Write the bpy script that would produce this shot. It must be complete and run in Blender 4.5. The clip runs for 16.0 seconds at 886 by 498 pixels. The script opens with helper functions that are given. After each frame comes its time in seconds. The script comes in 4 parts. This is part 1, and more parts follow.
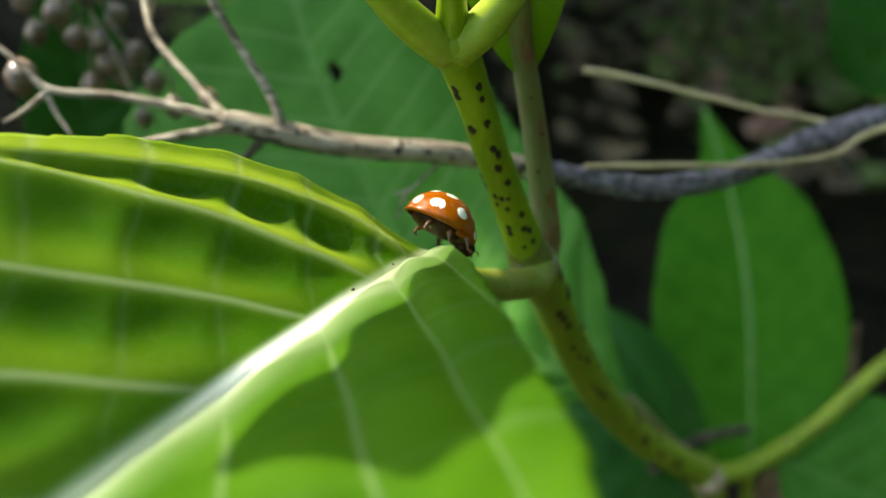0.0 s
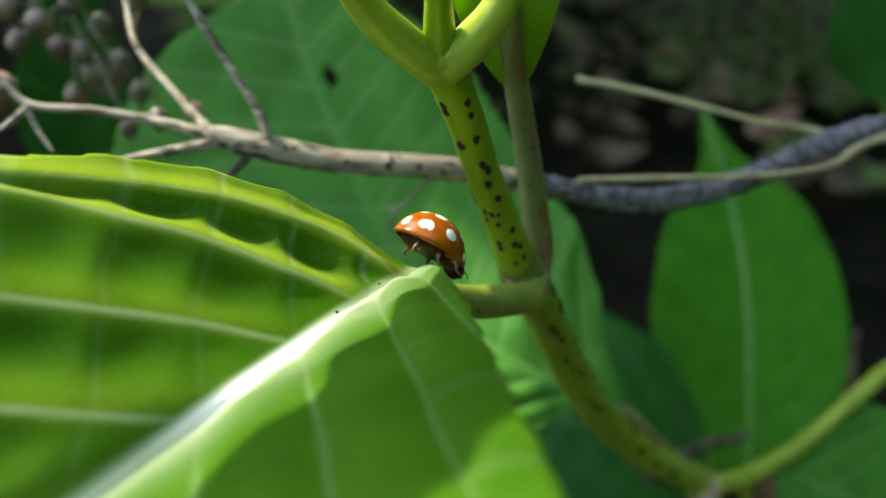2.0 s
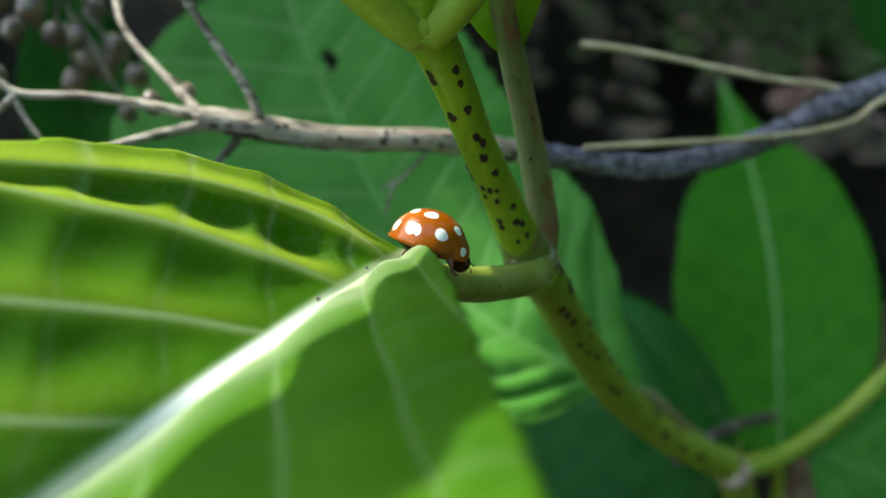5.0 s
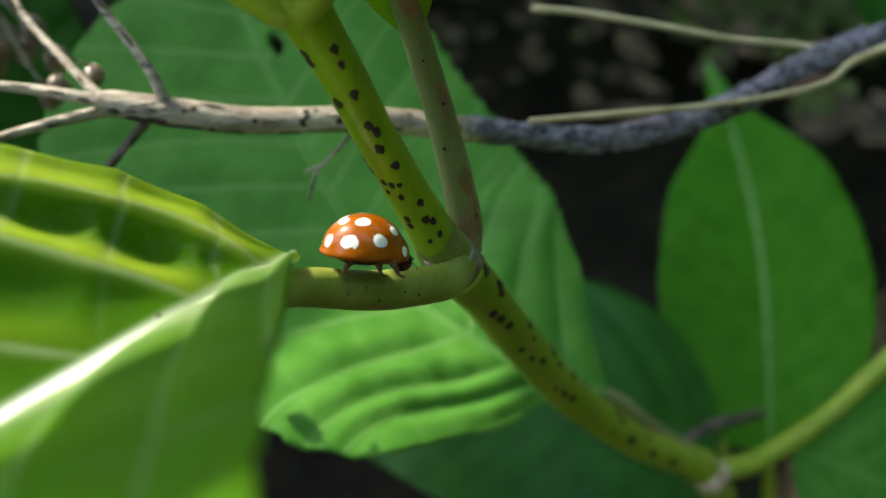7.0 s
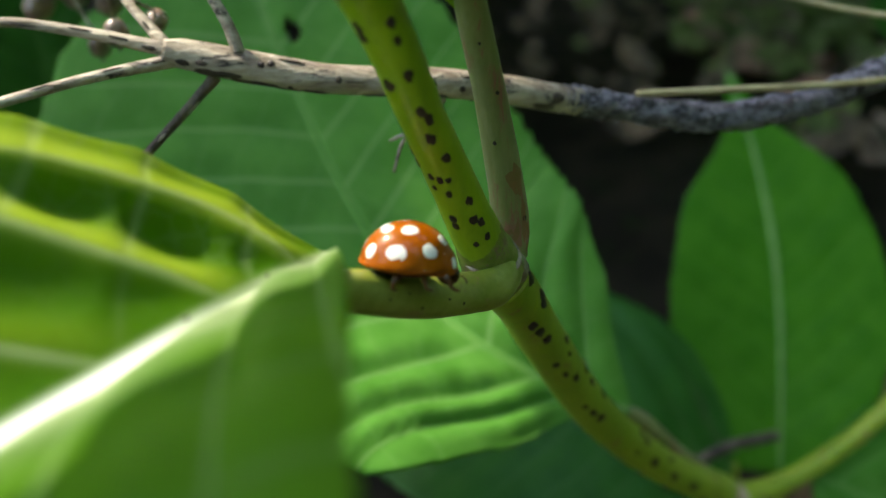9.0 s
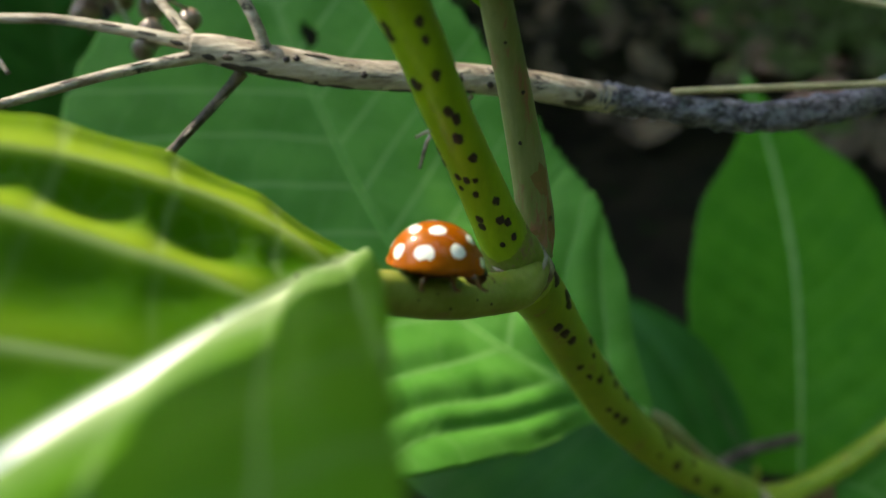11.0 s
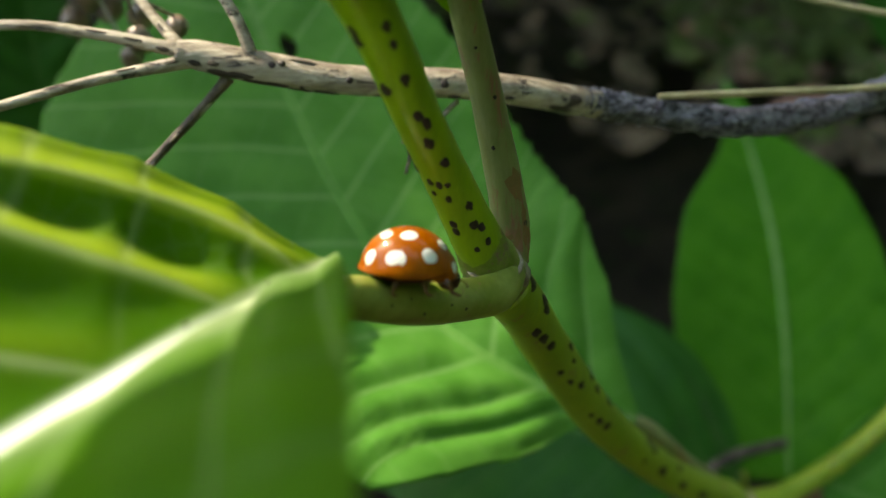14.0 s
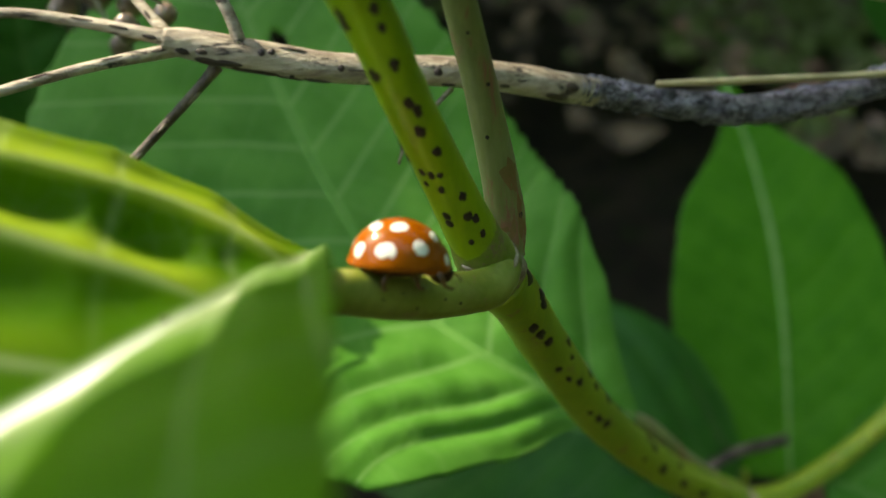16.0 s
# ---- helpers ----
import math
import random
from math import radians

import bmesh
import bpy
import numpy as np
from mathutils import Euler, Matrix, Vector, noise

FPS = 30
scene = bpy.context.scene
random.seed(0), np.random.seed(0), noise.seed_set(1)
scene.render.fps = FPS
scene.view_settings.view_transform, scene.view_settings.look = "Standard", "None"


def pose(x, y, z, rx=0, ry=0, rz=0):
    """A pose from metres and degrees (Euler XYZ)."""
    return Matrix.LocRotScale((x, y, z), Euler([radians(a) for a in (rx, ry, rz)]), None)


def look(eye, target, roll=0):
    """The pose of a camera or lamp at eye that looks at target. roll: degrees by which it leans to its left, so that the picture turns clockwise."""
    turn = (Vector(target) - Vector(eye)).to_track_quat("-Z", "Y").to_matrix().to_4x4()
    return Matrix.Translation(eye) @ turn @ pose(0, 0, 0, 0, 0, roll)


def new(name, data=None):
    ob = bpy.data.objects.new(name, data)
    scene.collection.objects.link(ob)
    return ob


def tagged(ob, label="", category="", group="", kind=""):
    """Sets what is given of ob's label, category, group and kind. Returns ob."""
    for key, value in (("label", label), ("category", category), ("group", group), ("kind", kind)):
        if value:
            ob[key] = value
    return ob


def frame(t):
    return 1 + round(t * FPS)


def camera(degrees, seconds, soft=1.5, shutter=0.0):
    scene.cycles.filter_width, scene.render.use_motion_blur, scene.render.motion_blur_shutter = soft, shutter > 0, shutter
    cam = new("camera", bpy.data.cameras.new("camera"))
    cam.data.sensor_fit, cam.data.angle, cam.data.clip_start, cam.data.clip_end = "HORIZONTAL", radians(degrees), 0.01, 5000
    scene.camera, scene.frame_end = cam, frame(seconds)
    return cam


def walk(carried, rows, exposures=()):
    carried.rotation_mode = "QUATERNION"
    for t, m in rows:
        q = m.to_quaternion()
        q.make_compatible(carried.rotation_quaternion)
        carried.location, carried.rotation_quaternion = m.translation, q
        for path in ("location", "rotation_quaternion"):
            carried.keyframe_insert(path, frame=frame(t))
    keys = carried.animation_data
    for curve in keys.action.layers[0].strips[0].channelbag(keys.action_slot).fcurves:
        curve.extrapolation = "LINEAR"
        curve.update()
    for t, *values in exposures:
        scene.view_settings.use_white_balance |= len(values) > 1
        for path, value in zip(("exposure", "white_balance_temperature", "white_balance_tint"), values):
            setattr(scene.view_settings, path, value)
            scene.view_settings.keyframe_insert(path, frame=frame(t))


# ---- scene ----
cam = camera(50.0, 16.0)
cam.data.dof.use_dof = True
cam.data.dof.focus_distance = 0.065
cam.data.dof.aperture_fstop = 28.0
MM = 0.001


def mm(x, y, z):
    return Vector((x * MM, y * MM, z * MM))


# seconds, eye and target in millimetres, roll
PATH = [
    (0, (0.15, -0.09, 219.81), (0.21, 86.40, 169.63), 0.01),
    (0.5, (1.03, 0.89, 219.76), (1.54, 87.32, 169.48), 0.06),
    (1, (1.19, -0.18, 220.13), (0.98, 86.77, 170.74), -0.72),
    (1.5, (0.99, 0.90, 221.10), (0.43, 87.30, 170.77), 0.04),
    (2, (1.24, 1.72, 220.60), (1.03, 88.06, 170.14), 0.10),
    (2.5, (1.04, 1.21, 220.01), (0.45, 87.45, 169.40), -0.28),
    (3, (2.58, 1.53, 219.03), (3.05, 87.89, 168.62), -0.76),
    (3.5, (1.97, 1.84, 219.11), (2.02, 87.99, 168.34), -0.61),
    (6, (6.43, 8.21, 215.44), (2.67, 93.89, 164.02), -4.63),
    (6.5, (8.86, 9.62, 214.41), (6.23, 95.56, 163.35), -5.45),
    (7, (11.23, 12.77, 214.04), (6.86, 97.75, 161.52), -4.07),
    (7.5, (8.36, 13.59, 213.51), (4.38, 99.20, 161.98), -3.32),
    (8, (7.33, 17.38, 211.40), (4.24, 102.99, 159.81), -2.63),
    (8.5, (6.96, 17.91, 210.99), (5.66, 103.98, 160.10), -1.88),
    (9, (6.92, 18.31, 210.69), (4.05, 103.54, 158.47), -1.39),
    (11.5, (5.82, 18.42, 209.92), (1.77, 104.24, 158.75), -2.22),
    (12, (6.46, 19.09, 209.13), (3.74, 105.23, 158.41), -1.85),
    (12.5, (5.88, 18.66, 209.73), (2.66, 104.86, 159.14), -2.51),
    (13, (6.64, 18.86, 209.46), (3.80, 105.21, 159.10), -2.11),
    (13.5, (6.66, 18.27, 210.12), (3.53, 104.54, 159.65), -2.58),
    (14, (6.93, 18.18, 209.78), (3.95, 104.44, 159.29), -2.75),
    (14.5, (7.14, 18.87, 208.71), (4.90, 105.08, 158.09), -2.77),
    (15, (7.32, 19.53, 208.58), (4.78, 105.80, 158.07), -2.94),
    (15.5, (7.50, 19.74, 208.32), (5.63, 106.04, 157.82), -3.05),
    (16, (7.07, 19.64, 208.34), (4.45, 105.94, 157.89), -3.15),
]
walk(cam, [(t, look(mm(*eye), mm(*aim), roll)) for t, eye, aim, roll in PATH], [(0.0, 1.08, 7900.0, 5.0), (1.5, 1.08, 7700.0, 5.0), (2.5, 1.08, 6900.0, 2.0), (3.5, 1.08, 6700.0, 1.0), (6.0, 1.08, 7000.0, 6.0), (7.5, 1.10, 7600.0, 7.0), (9.0, 1.08, 7600.0, 8.0), (12.0, 0.98, 7900.0, 6.0), (14.0, 1.06, 8500.0, 6.0), (16.0, 1.10, 8700.0, 6.0)])

# ---- daylight ----
SUN_DIR = Vector((-0.68, 0.45, 1.0)).normalized()
world = bpy.data.worlds.new("world")
scene.world = world
world.use_nodes = True
sky = world.node_tree.nodes.new("ShaderNodeTexSky")
sky.sky_type = "NISHITA"
sky.sun_disc = False
sky.sun_elevation = math.asin(SUN_DIR.z)
sky.sun_rotation = math.atan2(SUN_DIR.x, SUN_DIR.y)
back = world.node_tree.nodes["Background"]
back.inputs[1].default_value = 0.42
world.node_tree.links.new(sky.outputs[0], back.inputs[0])
sun = new("sun", bpy.data.lights.new("sun", "SUN"))
sun.data.energy, sun.data.angle, sun.data.color = 4.15, radians(0.53), (1.0, 0.96, 0.88)
sun.matrix_world = look(SUN_DIR * 2, (0, 0, 0))


# ---- materials ----
class Nodes:
    """A short way to write node trees."""

    def __init__(self, name):
        self.mat = bpy.data.materials.new(name)
        self.mat.use_nodes = True
        self.tree = self.mat.node_tree
        self.bsdf = self.tree.nodes["Principled BSDF"]
        self.out = self.tree.nodes["Material Output"]

    def add(self, kind, operation=None, data_type=None, interpolation_type=None, feature=None, uv_map=None):
        node = self.tree.nodes.new("ShaderNode" + kind)
        if operation:
            node.operation = operation
        if data_type:
            node.data_type = data_type
        if interpolation_type:
            node.interpolation_type = interpolation_type
        if feature:
            node.feature = feature
        if uv_map:
            node.uv_map = uv_map
        return node

    def link(self, a, b):
        self.tree.links.new(a, b)

    def value(self, v, socket):
        if isinstance(v, (int, float)):
            socket.default_value = v
        else:
            self.link(v, socket)

    def math(self, op, a, b=0.0, c=0.0):
        node = self.add("Math", operation=op)
        for v, s in zip((a, b, c), node.inputs):
            self.value(v, s)
        return node.outputs[0]

    def noise(self, scale, detail=4.0, rough=0.55, vector=None):
        node = self.add("TexNoise")
        node.inputs["Scale"].default_value = scale
        node.inputs["Detail"].default_value = detail
        node.inputs["Roughness"].default_value = rough
        if vector is None:
            vector = self.add("TexCoord").outputs["Object"]
        self.link(vector, node.inputs["Vector"])
        return node.outputs["Fac"]

    def mix(self, fac, a, b):
        node = self.add("Mix", data_type="RGBA")
        self.value(fac, node.inputs[0])
        for v, s in ((a, node.inputs[6]), (b, node.inputs[7])):
            if isinstance(v, tuple):
                s.default_value = (*v, 1.0)
            else:
                self.link(v, s)
        return node.outputs[2]

    def ramp(self, fac, low, high):
        node = self.add("MapRange", interpolation_type="SMOOTHSTEP")
        self.link(fac, node.inputs[0])
        node.inputs[1].default_value, node.inputs[2].default_value = low, high
        return node.outputs[0]

    def bump(self, height, strength, distance):
        node = self.add("Bump")
        node.inputs["Strength"].default_value = strength
        node.inputs["Distance"].default_value = distance
        self.link(height, node.inputs["Height"])
        self.link(node.outputs[0], self.bsdf.inputs["Normal"])
        return node.outputs[0]


def surface(name, low, high, scale, rough=0.5, fine=6.0, bump=0.4, depth=0.0001, streak=1.0, coat=0.0, dirt=None, through_light=0.0, gloss=0.5, cover=0.56):
    """A surface whose colour wanders between two tones at two scales, with fine relief; streak stretches it along z."""
    n = Nodes(name)
    place = n.add("Mapping")
    n.link(n.add("TexCoord").outputs["Object"], place.inputs[0])
    place.inputs["Scale"].default_value = streak if isinstance(streak, tuple) else (1, 1, 1.0 / streak)
    wide = n.noise(scale, 3, 0.55, place.outputs[0])
    small = n.noise(scale * fine, 5, 0.65, place.outputs[0])
    both = n.math("ADD", n.math("MULTIPLY", wide, 0.6), n.math("MULTIPLY", small, 0.4))
    colour = n.mix(n.ramp(both, 0.36, 0.64), low, high)
    if dirt:
        colour = n.mix(n.ramp(n.noise(scale * 2.3, 5, 0.7, place.outputs[0]), cover, cover + 0.1), colour, dirt)
    n.link(colour, n.bsdf.inputs["Base Color"])
    n.link(n.math("ADD", n.math("MULTIPLY", small, 0.25), rough - 0.12), n.bsdf.inputs["Roughness"])
    n.bsdf.inputs["Coat Weight"].default_value, n.bsdf.inputs["Coat Roughness"].default_value = coat, 0.1
    n.bsdf.inputs["Specular IOR Level"].default_value = gloss
    n.bump(small, bump, depth)
    if through_light:
        n.bsdf.inputs["Subsurface Weight"].default_value = through_light
        n.bsdf.inputs["Subsurface Radius"].default_value = (0.0012, 0.0016, 0.0004)
        n.bsdf.inputs["Subsurface Scale"].default_value = 1.0
    return n.mat


def leaf_material(name, low, high, vein, glow, spacing, rough=0.45, share=0.4, rungs=(0.22, 0.07, 0.6), halo=None, core=0.8, gloss=0.26):
    """A leaf: blade colour, pale net of veins from the blade's own coordinates, and light that comes through."""
    n = Nodes(name)
    uv = n.add("UVMap", uv_map="vein")
    sep = n.add("SeparateXYZ")
    n.link(uv.outputs[0], sep.inputs[0])
    flat = n.add("UVMap", uv_map="flat")
    where = n.add("SeparateXYZ")
    n.link(flat.outputs[0], where.inputs[0])
    q, d = sep.outputs[0], n.math("ABSOLUTE", where.outputs[1])
    off = n.math("MULTIPLY", n.math("PINGPONG", q, 0.5), spacing)
    width = n.math("MULTIPLY_ADD", n.math("ABSOLUTE", sep.outputs[1]), -0.35, 0.62)
    second = n.math("SUBTRACT", 1.0, n.math("SMOOTH_MIN", n.math("DIVIDE", off, width), 1.0, 0.5))
    # a wide core paints a pale sunlit strip along one side of the midrib
    beside = n.math("MAXIMUM", n.math("DIVIDE", where.outputs[1], min(core, 0.9)), n.math("DIVIDE", where.outputs[1], -core))
    mid = n.math("SUBTRACT", 1.0, n.math("SMOOTH_MIN", beside, 1.0, 0.4))
    ladder = n.add("SeparateXYZ")
    n.link(n.add("UVMap", uv_map="cross").outputs[0], ladder.inputs[0])
    rung = n.math("ADD", ladder.outputs[0], n.math("MULTIPLY", n.noise(0.22, 2, 0.5, flat.outputs[0]), rungs[2]))
    third = n.math("MULTIPLY", n.math("SUBTRACT", 1.0, n.math("SMOOTH_MIN", n.math("DIVIDE", n.math("PINGPONG", rung, 0.5), rungs[1]), 1.0, 0.4)), rungs[0])
    net = n.add("TexVoronoi", feature="DISTANCE_TO_EDGE")
    net.inputs["Scale"].default_value = 0.75
    n.link(flat.outputs[0], net.inputs["Vector"])
    third = n.math("MAXIMUM", third, n.math("MULTIPLY", n.math("SUBTRACT", 1.0, n.ramp(net.outputs[0], 0.0, 0.12)), 0.06))
    mask = n.math("MAXIMUM", n.math("MAXIMUM", second, mid), third)
    wide = n.noise(0.16, 3, 0.5, flat.outputs[0])
    small = n.noise(2.6, 4, 0.6, flat.outputs[0])
    blade = n.mix(n.ramp(n.math("ADD", n.math("MULTIPLY", wide, 0.7), n.math("MULTIPLY", small, 0.3)), 0.36, 0.64), low, high)
    through_colour = n.mix(n.math("MULTIPLY", mask, 0.35), glow, vein)
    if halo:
        # sunlit slopes along the veins and rim painted paler, most on their near side
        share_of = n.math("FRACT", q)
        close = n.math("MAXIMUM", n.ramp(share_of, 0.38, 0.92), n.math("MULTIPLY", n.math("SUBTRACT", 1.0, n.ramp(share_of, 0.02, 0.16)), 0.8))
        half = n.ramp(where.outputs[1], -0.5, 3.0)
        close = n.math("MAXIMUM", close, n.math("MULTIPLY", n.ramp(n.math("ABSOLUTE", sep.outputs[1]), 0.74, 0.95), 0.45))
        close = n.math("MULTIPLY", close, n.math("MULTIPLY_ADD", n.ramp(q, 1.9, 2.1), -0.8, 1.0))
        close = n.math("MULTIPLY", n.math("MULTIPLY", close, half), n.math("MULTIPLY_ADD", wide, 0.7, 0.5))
        second = n.math("MULTIPLY", second, n.math("MULTIPLY_ADD", half, 0.32, 0.23))
        third = n.math("MULTIPLY", third, n.math("MULTIPLY", n.math("MULTIPLY_ADD", half, 0.75, 0.25), n.math("MULTIPLY_ADD", n.ramp(q, 1.85, 2.05), -0.75, 1.0)))
        mask = n.math("MAXIMUM", n.math("MAXIMUM", second, mid), third)
        # the sunlit band along the midrib is put into the colour, fading outwards
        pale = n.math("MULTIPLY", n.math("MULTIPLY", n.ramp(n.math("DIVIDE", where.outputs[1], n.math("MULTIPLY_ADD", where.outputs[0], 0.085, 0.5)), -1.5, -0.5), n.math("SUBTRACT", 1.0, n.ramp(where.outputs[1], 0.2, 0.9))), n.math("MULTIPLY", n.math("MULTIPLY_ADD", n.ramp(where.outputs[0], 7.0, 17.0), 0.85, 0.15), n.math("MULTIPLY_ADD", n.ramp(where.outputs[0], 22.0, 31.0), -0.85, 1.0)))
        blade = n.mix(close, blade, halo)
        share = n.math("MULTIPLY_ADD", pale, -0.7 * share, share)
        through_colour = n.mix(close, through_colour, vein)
    colour = n.mix(n.math("MULTIPLY", mask, 0.8), blade, vein)
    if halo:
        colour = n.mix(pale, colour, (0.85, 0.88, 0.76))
    n.link(colour, n.bsdf.inputs["Base Color"])
    n.link(n.math("MULTIPLY_ADD", small, 0.2, rough - 0.1), n.bsdf.inputs["Roughness"])
    n.bsdf.inputs["Specular IOR Level"].default_value = gloss
    relief = n.math("SUBTRACT", n.math("MULTIPLY", small, 0.35), third)
    bump = n.bump(relief, 0.45, 0.00025)
    lit = n.add("BsdfTranslucent")
    n.link(through_colour, lit.inputs[0])
    n.link(bump, lit.inputs["Normal"])
    both = n.add("MixShader")
    n.value(share, both.inputs[0])
    n.link(n.bsdf.outputs[0], both.inputs[1])
    n.link(lit.outputs[0], both.inputs[2])
    n.link(both.outputs[0], n.out.inputs[0])
    return n.mat


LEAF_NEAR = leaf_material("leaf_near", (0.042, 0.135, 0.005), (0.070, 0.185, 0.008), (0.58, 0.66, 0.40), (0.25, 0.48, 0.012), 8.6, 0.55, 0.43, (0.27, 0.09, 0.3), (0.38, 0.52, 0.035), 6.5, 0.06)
LEAF_BROAD = leaf_material("leaf_broad", (0.052, 0.19, 0.022), (0.088, 0.27, 0.040), (0.18, 0.36, 0.11), (0.08, 0.34, 0.03), 7.0, 0.48, share=0.28, gloss=0.13)
LEAF_MID = leaf_material("leaf_mid", (0.046, 0.19, 0.022), (0.076, 0.26, 0.036), (0.14, 0.32, 0.08), (0.08, 0.36, 0.025), 7.0, 0.5, share=0.35, gloss=0.12)
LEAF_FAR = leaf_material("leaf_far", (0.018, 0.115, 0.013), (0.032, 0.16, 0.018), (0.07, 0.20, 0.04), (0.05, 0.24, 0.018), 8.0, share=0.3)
LEAF_OVAL = leaf_material("leaf_oval", (0.042, 0.205, 0.010), (0.070, 0.27, 0.016), (0.10, 0.32, 0.03), (0.08, 0.38, 0.015), 8.0, share=0.3, gloss=0.12)
LEAF_YOUNG = leaf_material("leaf_young", (0.14, 0.27, 0.03), (0.20, 0.34, 0.05), (0.30, 0.42, 0.14), (0.25, 0.45, 0.05), 5.0, share=0.45)
LEAF_LIME = leaf_material("leaf_lime", (0.17, 0.33, 0.025), (0.24, 0.41, 0.04), (0.32, 0.46, 0.12), (0.36, 0.62, 0.05), 5.0, share=0.5)
LEAF_PLAIN = leaf_material("leaf_plain", (0.03, 0.11, 0.015), (0.06, 0.17, 0.03), (0.06, 0.17, 0.03), (0.10, 0.40, 0.03), 8.0, share=0.5)
RIB = surface("rib", (0.72, 0.75, 0.50), (0.84, 0.86, 0.68), 400, 0.36, 5, 0.3, 0.00008, through_light=0.3, gloss=0.4)
RIB_PALE = surface("rib_pale", (0.13, 0.31, 0.07), (0.20, 0.38, 0.11), 300, 0.55, 5, 0.3, 0.0001, gloss=0.15)
RIB_GREEN = surface("rib_green", (0.07, 0.22, 0.035), (0.11, 0.27, 0.055), 300, 0.6, 5, 0.3, 0.0001, gloss=0.1)
STEM = surface("stem", (0.18, 0.30, 0.010), (0.27, 0.40, 0.016), 260, 0.36, 7, 0.25, 0.00006, streak=4, through_light=0.25)
STEM_OLD = surface("stem_old", (0.18, 0.28, 0.016), (0.28, 0.37, 0.03), 220, 0.42, 7, 0.35, 0.00008, streak=3, dirt=(0.25, 0.18, 0.06), through_light=0.15, cover=0.58)
PETIOLE = surface("petiole", (0.19, 0.24, 0.03), (0.29, 0.33, 0.075), 260, 0.36, 6, 0.25, 0.00006, dirt=(0.26, 0.21, 0.08), through_light=0.3, cover=0.58)
PETIOLE_LIME = surface("petiole_lime", (0.25, 0.35, 0.025), (0.36, 0.46, 0.05), 240, 0.4, 6, 0.25, 0.00006, dirt=(0.40, 0.33, 0.12), through_light=0.3, cover=0.6)
PETIOLE_RED = surface("petiole_red", (0.17, 0.20, 0.06), (0.28, 0.30, 0.13), 240, 0.42, 7, 0.4, 0.00008, streak=5, dirt=(0.28, 0.13, 0.08), through_light=0.2, cover=0.52)
SCAR = surface("scar", (0.14, 0.09, 0.05), (0.38, 0.33, 0.24), 900, 0.6, 5, 0.7, 0.0001)
COLLAR = surface("collar", (0.14, 0.20, 0.02), (0.22, 0.26, 0.06), 500, 0.42, 5, 0.5, 0.0001, dirt=(0.21, 0.15, 0.09), through_light=0.2, cover=0.52)
JOINT = surface("joint", (0.34, 0.24, 0.15), (0.62, 0.48, 0.38), 400, 0.5, 5, 0.6, 0.0001, dirt=(0.20, 0.20, 0.06), cover=0.6)
MARK = surface("mark", (0.012, 0.007, 0.006), (0.035, 0.018, 0.014), 2500, 0.55, 4, 0.6, 0.00004)
DEADWOOD = surface("deadwood", (0.17, 0.125, 0.085), (0.56, 0.49, 0.38), 420, 0.6, 5, 1.0, 0.0005, streak=(0.22, 1, 1), dirt=(0.022, 0.016, 0.011), cover=0.54)
BARK = surface("bark", (0.02, 0.015, 0.01), (0.07, 0.05, 0.035), 900, 0.7, 5, 0.7, 0.0001)
STUB = surface("stub", (0.04, 0.03, 0.02), (0.15, 0.12, 0.085), 350, 0.65, 6, 0.8, 0.0002, dirt=(0.02, 0.015, 0.01))
WITHER = surface("wither", (0.14, 0.08, 0.05), (0.34, 0.22, 0.15), 200, 0.65, 6, 0.6, 0.0003, gloss=0.2)
GREYWOOD = surface("greywood", (0.05, 0.045, 0.06), (0.44, 0.42, 0.50), 1100, 0.78, 4, 1.0, 0.0008, streak=(0.6, 1, 1), dirt=(0.03, 0.024, 0.024), cover=0.53)
STRAW = surface("straw", (0.36, 0.30, 0.15), (0.56, 0.48, 0.27), 300, 0.55, 6, 0.4, 0.0001)
CAPSULE = surface("capsule", (0.075, 0.05, 0.038), (0.28, 0.19, 0.13), 300, 0.4, 5, 0.5, 0.0001, coat=0.6)
SHELL = surface("shell", (0.24, 0.056, 0.001), (0.34, 0.088, 0.003), 500, 0.34, 5, 0.03, 0.00001, coat=0.45, gloss=0.12)
CREAM = surface("cream", (0.76, 0.74, 0.66), (0.88, 0.87, 0.80), 900, 0.36, 4, 0.03, 0.00001, coat=1.0, gloss=0.2)
UNDER = surface("under", (0.018, 0.007, 0.003), (0.07, 0.026, 0.007), 1500, 0.55, 4, 0.3, 0.00003, gloss=0.15)
LEGS = surface("legs", (0.05, 0.020, 0.005), (0.14, 0.055, 0.012), 2000, 0.35, 4, 0.3, 0.00002)
EYE = surface("eye", (0.006, 0.005, 0.005), (0.012, 0.01, 0.01), 4000, 0.2, 4, 0.1, 0.00001)
SOIL = surface("soil", (0.010, 0.008, 0.006), (0.036, 0.027, 0.018), 28, 0.9, 7, 0.8, 0.004, dirt=(0.02, 0.03, 0.01), gloss=0.05)
LITTER = surface("litter", (0.04, 0.032, 0.026), (0.24, 0.18, 0.13), 60, 0.7, 6, 0.6, 0.0006, gloss=0.1)

MOSS = surface("moss", (0.06, 0.10, 0.022), (0.24, 0.30, 0.12), 80, 0.8, 6, 0.6, 0.0006, gloss=0.1)
PALE = surface("pale", (0.34, 0.15, 0.13), (0.62, 0.38, 0.32), 60, 0.7, 6, 0.4, 0.0004, gloss=0.1)


